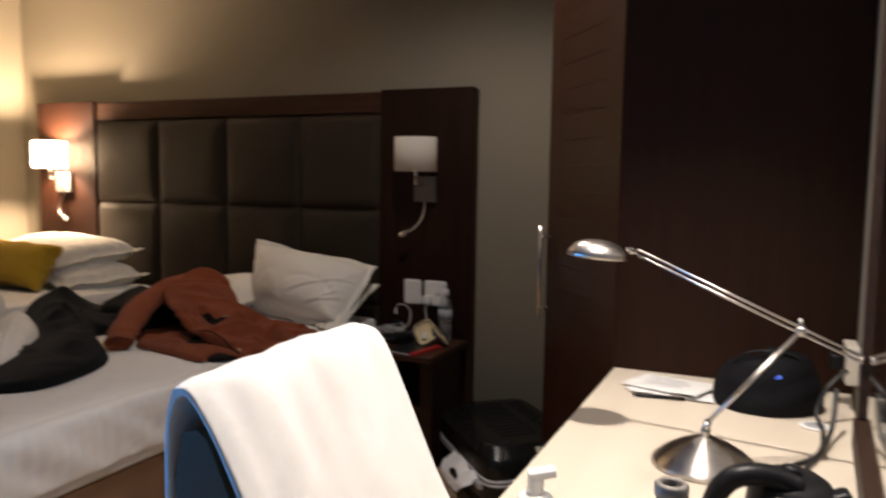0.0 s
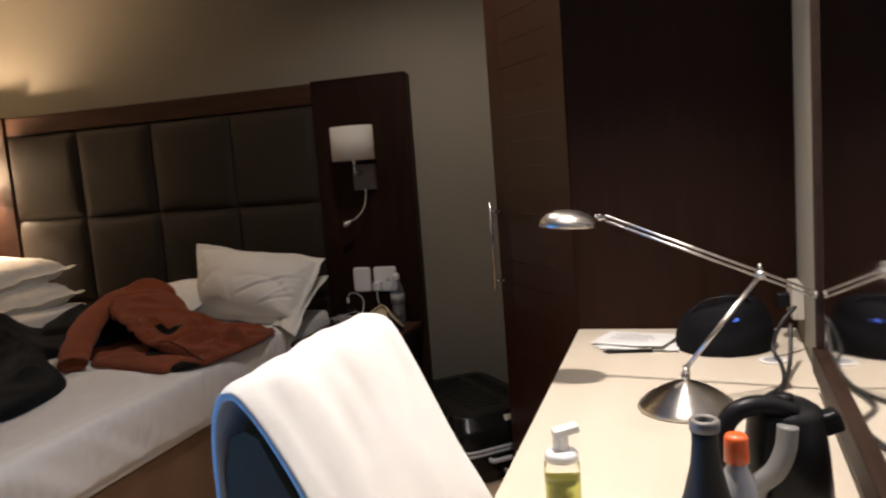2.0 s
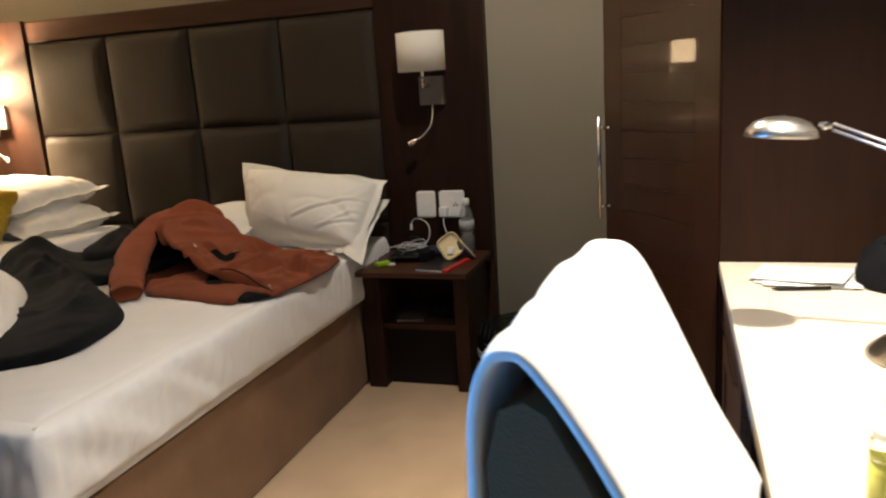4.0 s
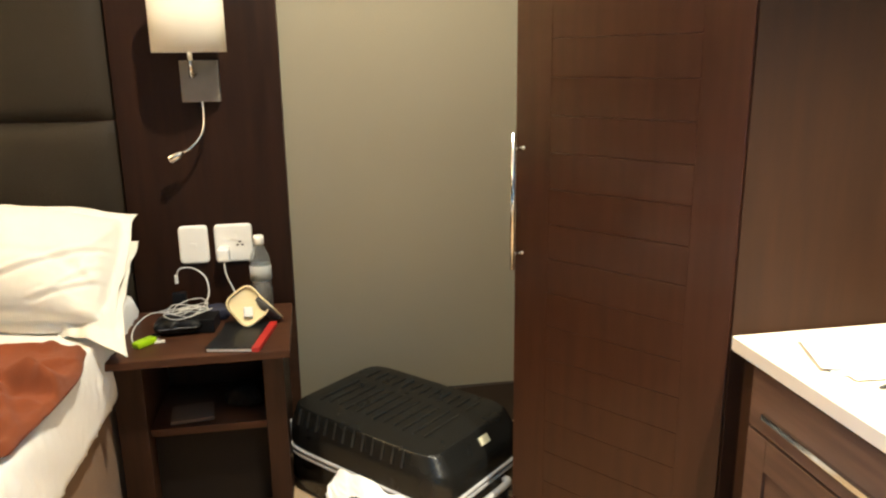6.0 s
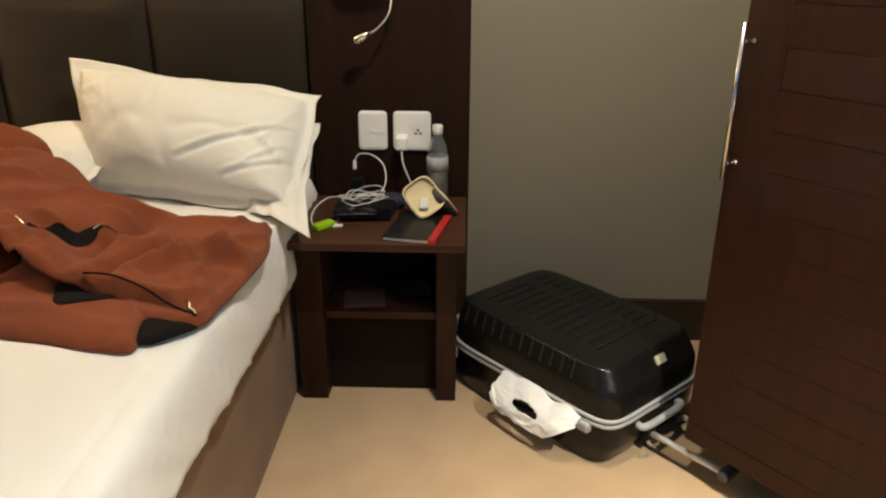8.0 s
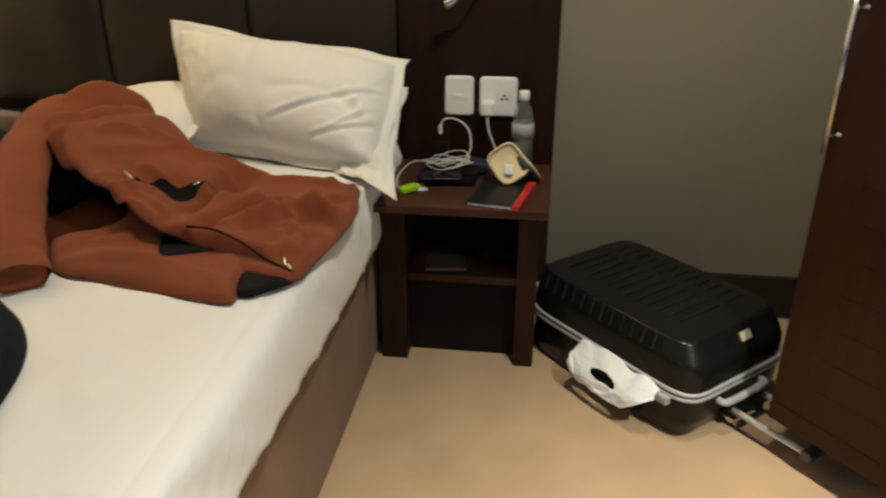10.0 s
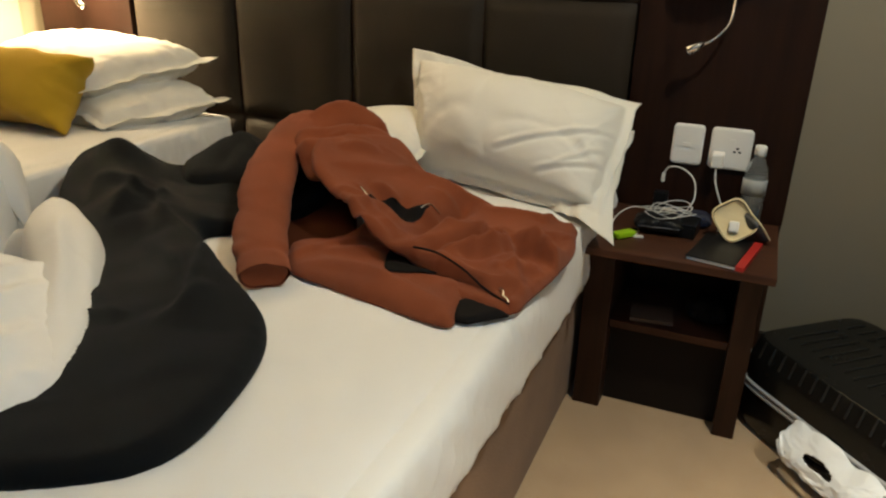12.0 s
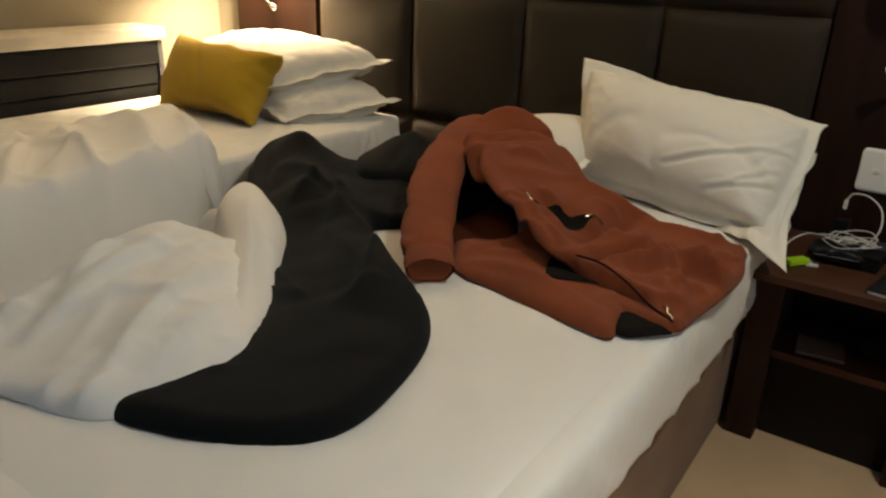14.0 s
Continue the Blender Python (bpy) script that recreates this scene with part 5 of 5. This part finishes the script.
def orange_bottle():
    t = thing("plastic_bottle", "clear plastic bottle lying tilted with orange cap", "bottle", pose(1.235, -2.405, DZ, 0, 0, 0))
    part("bottle_body", lathe([(0, 0.002), (0.022, 0.002), (0.025, 0.008), (0.025, 0.105), (0.020, 0.128), (0.012, 0.145), (0.011, 0.152), (0, 0.152)], 26), material("milky_plastic", (0.42, 0.42, 0.42), 0.25, second=(0.35, 0.35, 0.35), scale=14), t, smooth=True)
    part("cap", lathe([(0.0135, 0.150), (0.0145, 0.151), (0.0140, 0.180), (0.012, 0.184), (0, 0.185)], 24), ORANGE, t, "orange screw cap", True)
    part("paper_label", lathe([(0.0256, 0.03), (0.0258, 0.03), (0.0258, 0.085), (0.0256, 0.085)], 26), WATERLABEL, t, smooth=True)


orange_bottle()


def kettle():
    t = thing("kettle", "black electric kettle with grey water gauge and loop handle", "kettle", pose(1.315, -2.20, DZ, 0, 0, 8) @ Matrix.Diagonal((0.86, 0.95, 0.86, 1)))
    part("power_base", lathe([(0, 0.0), (0.078, 0.0), (0.080, 0.006), (0.074, 0.020), (0, 0.021)], 36), BLACKPLASTIC, t, smooth=True)
    part("body", lathe([(0, 0.022), (0.068, 0.022), (0.072, 0.030), (0.066, 0.10), (0.058, 0.165), (0.055, 0.172), (0.040, 0.182), (0, 0.186)], 36), BLACKPLASTIC, t, smooth=True)
    part("lid_knob", lathe([(0, 0.183), (0.014, 0.184), (0.013, 0.195), (0, 0.197)], 18), BLACKPLASTIC, t, smooth=True)
    part("spout", moved(box((-0.020, -0.015, -0.018), (0.024, 0.015, 0.018), 0.009, 3), pose(0.058, -0.012, 0.150, 0, -20, 0)), BLACKPLASTIC, t, smooth=True)
    part("handle", tube([(0.005, -0.030, 0.176), (-0.040, -0.036, 0.192), (-0.085, -0.040, 0.184), (-0.110, -0.042, 0.150), (-0.108, -0.042, 0.110), (-0.090, -0.038, 0.080)], 0.016, 14), BLACKPLASTIC, t, "thick black loop handle", True)
    part("water_gauge", tube([(-0.016, -0.066, 0.168), (-0.022, -0.070, 0.130), (-0.038, -0.070, 0.095), (-0.060, -0.062, 0.070), (-0.066, -0.054, 0.040)], 0.0165, 12), material("grey_gauge_plastic", (0.19, 0.185, 0.175), 0.5, scale=12), t, "pale grey water gauge", True)



kettle()


def handbag():
    t = thing("black_bag", "soft black bag slumped in the desk corner, blue light on it", "bag", pose(1.285, -1.315, DZ) @ Matrix.Diagonal((0.96, 0.92, 0.74, 1)))

    def f(u, v):
        a, b = u * 2 * math.pi, v * math.pi / 2
        r = math.cos(b) ** 0.55
        x = math.cos(a) * 0.125 * r * (1 + 0.10 * n3(u * 5, v * 5, 3))
        y = math.sin(a) * 0.105 * r * (1 + 0.10 * n3(u * 5 + 3, v * 5, 6))
        z = 0.175 * math.sin(b) ** 0.8 * (1 + 0.12 * math.cos(a + 0.4)) + 0.008 * n3(x * 20, y * 20, v * 4)
        return Vector((x, y, max(z, 0.001)))

    bm = ngrid(f, 44, 18)
    bmesh.ops.remove_doubles(bm, verts=bm.verts, dist=0.0005)
    bmesh.ops.recalc_face_normals(bm, faces=bm.faces[:])
    part("bag_body", bm, material("black_nylon", (0.0045, 0.0045, 0.0055), 0.7, second=(0.006, 0.006, 0.007), scale=18, bump=0.4, spec=0.08), t, smooth=True)
    part("strap", tube([(-0.10, -0.02, 0.09), (-0.06, -0.05, 0.17), (0.0, -0.06, 0.195), (0.06, -0.05, 0.18), (0.10, -0.02, 0.10)], 0.0045), BLACKPLASTIC, t, "black strap", True)
    # blue light on the bag, added as a small glowing block
    part("light_patch", moved(box((-0.010, -0.004, -0.005), (0.010, 0.004, 0.005), 0.003), pose(0.022, -0.088, 0.122, -35, -25, 0)), BLUE_GLOW, t, "blue light on the bag, a small glowing patch")


handbag()

papers = thing("paper_stack", "loose white printed papers with a pen on the desk", "papers", pose(1.065, -1.275, DZ, 0, 0, -14))
for k, (dx, dy, a) in enumerate(((0, 0, 0), (0.012, -0.010, 9), (-0.008, 0.006, -6))):
    part("sheet", moved(ngrid(lambda u, v, k=k: Vector(((u - 0.5) * 0.205, (v - 0.5) * 0.145, 0.003 + 0.003 * k + 0.008 * u * u * (k == 2) + 0.002 * n3(u * 4, v * 4, k))), 12, 10), pose(dx, dy, 0, 0, 0, a)), PAPER, papers)
for k in range(5):
    part("text_line", moved(box((-0.07, -0.001, 0), (0.03 + 0.008 * (k % 3), 0.001, 0.0004)), pose(0, 0.04 - k * 0.018, 0.0145 + 0.0008 * k, 0, 0, -6)), PRINT, papers)
pen = thing("pen", "dark ballpoint pen beside the papers", "pen", pose(1.045, -1.375, DZ + 0.006, 0, 0, 8))
part("barrel", moved(lathe([(0, -0.065), (0.002, -0.063), (0.0045, -0.05), (0.0045, 0.06), (0, 0.062)], 12), pose(0, 0, 0, 0, 90, 0)), BLACKPLASTIC, pen, smooth=True)
part("clip", box((0.028, -0.001, 0.0045), (0.058, 0.001, 0.006)), CHROME, pen)

grommet = thing("cable_grommet", "round white cable grommet in the desk top", "grommet", pose(1.385, -1.44, DZ))
part("ring", lathe([(0.022, 0.0005), (0.032, 0.0005), (0.032, 0.004), (0.030, 0.005), (0.022, 0.004)], 28), WHITEPLASTIC, grommet, smooth=True)
part("cover", lathe([(0, 0.0006), (0.0215, 0.0006), (0.0215, 0.003), (0, 0.003)], 24), GREYPLASTIC, grommet)
cord = thing("power_cable", "black power cable curling over the desk to the wall", "cable", pose(1.335, -2.20, DZ))
part("cord", tube([(-0.01, 0.075, 0.006), (0.02, 0.20, 0.006), (0.055, 0.33, 0.006), (0.02, 0.44, 0.006), (0.05, 0.56, 0.008), (0.075, 0.66, 0.03), (0.085, 0.72, 0.10)], 0.0050), BLACKRUBBER, cord, smooth=True)
sock = thing("wall_socket", "cream double socket box on the wall above the desk", "socket", pose(XE - 0.011, -1.24, 0.86))
part("plate", box((-0.028, -0.055, -0.045), (0, 0.055, 0.045), 0.006), material("cream_plastic", (0.60, 0.55, 0.46), 0.4), sock)
part("plug", box((-0.060, -0.020, -0.018), (-0.0285, 0.018, 0.018), 0.006), BLACKPLASTIC, sock, smooth=True)


# ---- chair with a towel ----
def chair():
    t = thing("desk_chair", "grey-green upholstered chair with dark legs, towel over its back", "chair", pose(0.688, -2.378, 0, 0, 0, -8))
    w = 0.160
    prof = [(-0.045, 0.955), (-0.020, 0.965), (0.000, 0.955), (0.055, 0.860), (0.112, 0.745), (0.165, 0.640), (0.185, 0.500), (0.070, 0.460), (-0.020, 0.480), (-0.050, 0.700), (-0.060, 0.900)]
    bm = bmesh.new()
    rings = [[bm.verts.new((x, y, z)) for x, z in prof] for y in (-w, -w * 0.93, 0, w * 0.93, w)]
    for a, b in zip(rings, rings[1:]):
        for k in range(len(prof)):
            bm.faces.new((a[k], a[(k + 1) % len(prof)], b[(k + 1) % len(prof)], b[k]))
    bm.faces.new(rings[0][::-1])
    bm.faces.new(rings[-1])
    bmesh.ops.recalc_face_normals(bm, faces=bm.faces[:])
    part("backrest", bm, CHAIRCLOTH, t, "grey-green padded backrest")
    part("seat", box((-0.02, -0.225, 0.40), (0.44, 0.225, 0.485), 0.03, 4), CHAIRCLOTH, t, smooth=True)
    for x, y in ((0.0, -0.19), (0.0, 0.19), (0.39, -0.19), (0.39, 0.19)):
        part("leg", lathe([(0, 0.0), (0.014, 0.0), (0.020, 0.40), (0, 0.40)], 12), CHAIRWOOD, t).location = (x, y, 0)


chair()


def towel():
    """Terry towel hung over the chair back: a long flap towards the desk, a shorter one behind."""
    path = [(-0.074, 0.56), (-0.080, 0.70), (-0.078, 0.85), (-0.070, 0.97), (-0.050, 1.030), (-0.018, 1.044), (0.018, 1.028), (0.075, 0.920), (0.135, 0.800), (0.165, 0.735)]
    pts = [Vector((x, 0, z)) for x, z in path]

    def along(s):
        s = s * (len(pts) - 1)
        i = min(int(s), len(pts) - 2)
        t = s - i
        p0, p1, p2, p3 = pts[max(i - 1, 0)], pts[i], pts[i + 1], pts[min(i + 2, len(pts) - 1)]
        return 0.5 * ((2 * p1) + (p2 - p0) * t + (2 * p0 - 5 * p1 + 4 * p2 - p3) * t * t + (3 * p1 - p0 - 3 * p2 + p3) * t ** 3)

    def place(u, v):
        p = along(u)
        y = (v - 0.5) * 0.345 + 0.006 * n3(u * 4, 0, 4)
        k = 0.010 * n3(u * 3, v * 4, 7) + 0.004 * n3(u * 10, v * 11, 3)
        k += 0.010 * math.sin(v * 15 + u * 4) * max(0.35 - v, 0) * 2.2
        curl = max(0.0, 1 - v / 0.26) ** 2 * min(max((u - 0.42) / 0.25, 0), 1) * (1 + 0.35 * math.sin(u * 22))
        p = p + Vector((-0.016 * curl, 0, -0.006 * curl))
        e = min(v, 1 - v)
        return Vector((p.x + k * (0.6 if u > 0.5 else -0.6), y, p.z + k * 0.4 - 0.010 * math.exp(-(e / 0.04) ** 2)))

    ob = lay("towel", ngrid(place, 84, 52), TOWEL, pose(0.690, -2.378, 1.0, 0, 0, -8) @ pose(0, 0, 0, 4, 0, 0) @ pose(0, 0, -1.006), "white terry towel draped over the chair back", "towel")
    mod = ob.modifiers.new("pile", "SOLIDIFY")
    mod.thickness, mod.offset = 0.014, -0.6
    mod2 = ob.modifiers.new("soft", "SUBSURF")
    mod2.levels = mod2.render_levels = 1


towel()


# ---- added and unseen: laptop on a stool by the chair, its screen casting blue light into the room ----
def added_blue_light():
    s = thing("stool", "unseen low dark wooden stool, added to carry the laptop", "stool", pose(-0.70, -2.98, 0, 0, 0, -36))
    part("seat", box((-0.20, -0.20, 0.46), (0.20, 0.20, 0.50), 0.01, 3), CHAIRWOOD, s)
    for x, y in ((-0.16, -0.16), (-0.16, 0.16), (0.16, -0.16), (0.16, 0.16)):
        part("leg", box((x - 0.02, y - 0.02, 0), (x + 0.02, y + 0.02, 0.459), 0.004), CHAIRWOOD, s)
    t = thing("laptop", "unseen open black laptop, added to cast blue light", "laptop", pose(-0.70, -2.98, 0.50, 0, 0, -36))
    part("keyboard_deck", box((-0.11, -0.165, 0.001), (0.12, 0.165, 0.018), 0.003), BLACKPLASTIC, t)
    lid = part("lid", moved(box((-0.006, -0.165, 0.0), (0.0, 0.165, 0.23), 0.002), pose(-0.112, 0, 0.019, 0, -12, 0)), BLACKPLASTIC, t)
    part("screen", moved(box((0.0005, -0.155, 0.012), (0.0020, 0.155, 0.222)), pose(-0.112, 0, 0.019, 0, -12, 0)), ADDED_SCREEN, lid, "blue screen, added as a light source")


added_blue_light()


# ---- small things on the nightstand ----
def notebook():
    t = thing("notebook", "black notebook with red spine and white pages", "notebook", pose(-0.140, -0.318, NT, 0, 0, -11))
    part("pages", box((-0.070, -0.103, 0.002), (0.070, 0.103, 0.010)), PAPER, t, "white page block")
    part("cover", box((-0.074, -0.105, 0.0102), (0.052, 0.105, 0.0125), 0.0008), BLACKPLASTIC, t)
    part("spine", box((0.0525, -0.105, 0.0005), (0.074, 0.105, 0.0128), 0.001), REDCLOTH, t, "red cloth spine")
    part("back_cover", box((-0.074, -0.105, 0.0002), (0.052, 0.105, 0.0018)), BLACKPLASTIC, t)


notebook()


def earbud_case():
    """A small clam case standing open, cream inside."""
    t = thing("open_case", "small open clam case with cream lining, on the notebook", "case", pose(-0.130, -0.225, NT + 0.026, 0, 0, 20) @ Matrix.Scale(1.3, 4))

    def dish(name, m):
        def form(rows):
            bm = lathe(rows, 40)
            for v in bm.verts:
                r = math.hypot(v.co.x, v.co.y)
                if r > 1e-6:
                    c, s = v.co.x / r, v.co.y / r
                    k = (abs(c) ** 4 + abs(s) ** 4) ** -0.25
                    v.co.x, v.co.y = v.co.x * k, v.co.y * k * 1.15
            return moved(bm, m)

        d = part(name, form([(0, -0.020), (0.022, -0.019), (0.033, -0.012), (0.037, 0.0), (0.035, 0.0), (0.031, -0.009), (0.018, -0.015), (0, -0.016)]), [DARKGREY], t, smooth=True)
        part("lining", form([(0.0352, 0.0005), (0.034, -0.003), (0.028, -0.008), (0.014, -0.0105), (0, -0.011)]), CREAM, d, "cream lining", True)
        part("rim", form([(0.0345, 0.001), (0.0375, -0.001), (0.0375, 0.003), (0.0345, 0.003)]), CREAM, d, "cream rim", True)

    dish("lid", pose(0.0, 0.0, 0.030, 58, 0, -22) @ pose(0, 0, 0, 0, 0, 38))
    dish("tray", pose(0.050, 0.018, 0.020, 20, 48, 30))
    part("earbud", moved(box((-0.010, -0.012, -0.006), (0.010, 0.012, 0.006), 0.004, 3), pose(0.0, -0.004, 0.016, 60, 0, -18)), WHITEPLASTIC, t, smooth=True)


earbud_case()


def water_bottle():
    t = thing("water_bottle", "clear plastic water bottle, half full, white cap", "bottle", pose(-0.095, -0.080, NT) @ Matrix.Diagonal((1.08, 1.08, 1.30, 1)))
    part("bottle_body", lathe([(0, 0.001), (0.026, 0.001), (0.030, 0.006), (0.030, 0.060), (0.0285, 0.066), (0.030, 0.072), (0.030, 0.118), (0.026, 0.140), (0.014, 0.160), (0.0125, 0.172), (0.012, 0.172), (0.0132, 0.160), (0.025, 0.139), (0.029, 0.118), (0.029, 0.006), (0, 0.003)], 28), CLEAR, t, smooth=True).visible_shadow = False
    part("water", lathe([(0, 0.0045), (0.0275, 0.0055), (0.0278, 0.080), (0, 0.080)], 28), WATER, t, smooth=True).visible_shadow = False
    part("cap", lathe([(0.013, 0.166), (0.0145, 0.167), (0.0145, 0.186), (0.012, 0.188), (0, 0.188)], 24), WHITEPLASTIC, t, "white cap", True)
    part("paper_label", lathe([(0.0303, 0.080), (0.0305, 0.080), (0.0305, 0.116), (0.0303, 0.116)], 28), WATERLABEL, t, "faded label", True)


water_bottle()

lighter = thing("lighter", "lime green plastic lighter at the table edge", "lighter", pose(-0.402, -0.315, NT, 0, 0, 52) @ Matrix.Scale(1.3, 4))
part("lighter_body", box((-0.028, -0.011, 0.001), (0.020, 0.011, 0.014), 0.004, 3), LIME, lighter, smooth=True)
part("lighter_head", box((0.0205, -0.010, 0.002), (0.034, 0.010, 0.014), 0.003), CHROME, lighter)
case2 = thing("black_pouch", "black zipped pouch lying on the nightstand", "pouch", pose(-0.325, -0.225, NT, 0, 0, 6))
part("pouch_body", moved(flat_pillow(0.13, 0.10, 0.055, 3.3), pose(0, 0, 0)), BLACKPLASTIC, case2, smooth=True)
part("zip", tube([(-0.055, -0.047, 0.026), (0, -0.050, 0.028), (0.055, -0.047, 0.026)], 0.002), DARKGREY, case2)
box2 = thing("black_box", "small black box beside the notebook", "box", pose(-0.255, -0.215, NT, 0, 0, -6))
part("box_body", box((-0.035, -0.040, 0.001), (0.035, 0.040, 0.032), 0.004), BLACKPLASTIC, box2)
part("box_lid", box((-0.036, -0.041, 0.0325), (0.036, 0.041, 0.042), 0.003), BLACKPLASTIC, box2)
cloth2 = thing("navy_cloth", "crumpled navy cloth behind the pouch", "cloth", pose(-0.235, -0.13, NT, 0, 0, 10))
part("cloth_body", moved(flat_pillow(0.09, 0.075, 0.045, 8.8), pose(0, 0, 0)), NAVY, cloth2, smooth=True)
stand = thing("black_holder", "small black upright holder against the headboard", "holder", pose(-0.345, -0.075, NT))
part("holder_body", box((-0.020, -0.015, 0.001), (0.020, 0.015, 0.075), 0.004), BLACKPLASTIC, stand)


def cable_tangle():
    t = thing("charging_cable", "tangled thin white charging cable on the nightstand", "cable", pose(-0.315, -0.215, NT + 0.050) @ Matrix.Diagonal((1.2, 1.2, 1.1, 1)))
    rng = random.Random(4)
    pts = []
    x = y = 0.0
    for k in range(40):
        if k % 9 == 0:
            x, y = 0.028 * (rng.random() - 0.5), 0.030 * (rng.random() - 0.5)
            big = 0.020 + 0.026 * rng.random()
            tilt = rng.random() * 3
        a = k * 0.95 + tilt
        pts.append((x + 0.014 + big * 1.25 * math.cos(a), y + big * 0.85 * math.sin(a), 0.004 + 0.020 * rng.random() + 0.008 * math.sin(a + tilt)))
    part("coil", tube(pts, 0.0013, 6, 6), CABLE, t, smooth=True)
    part("loop", tube([(-0.03, 0.0, 0.006), (-0.075, 0.01, 0.004), (-0.105, -0.01, -0.015), (-0.112, -0.045, -0.035), (-0.095, -0.075, -0.048), (-0.055, -0.075, -0.045)], 0.0017, 6), CABLE, t, smooth=True)
    part("riser", tube([(0.045, 0.02, 0.008), (0.058, 0.05, 0.035), (0.050, 0.075, 0.075), (0.020, 0.09, 0.098), (-0.012, 0.095, 0.098), (-0.024, 0.095, 0.078)], 0.0019, 6), CABLE, t, smooth=True)
    part("connector", box((-0.028, 0.091, 0.056), (-0.020, 0.099, 0.080), 0.002), WHITEPLASTIC, t, "white cable plug")
    part("connector", moved(box((-0.012, -0.004, -0.003), (0.012, 0.004, 0.003), 0.001), pose(-0.045, -0.073, -0.043, 0, 0, 15)), WHITEPLASTIC, t, "white cable plug")


cable_tangle()
inside = thing("folded_papers", "folded papers lying in the nightstand compartment", "papers", pose(-0.30, -0.27, 0.285, 0, 0, 7))
part("sheet", box((-0.065, -0.05, 0.0), (0.055, 0.055, 0.010), 0.002), material("dull_paper", (0.13, 0.085, 0.06), 0.8), inside)
roll = thing("dark_pouch", "dark soft pouch in the nightstand compartment", "pouch", pose(-0.155, -0.22, 0.285))
part("pouch_body", moved(flat_pillow(0.11, 0.12, 0.07, 6.1), pose(0, 0, 0)), LINING, roll, smooth=True)
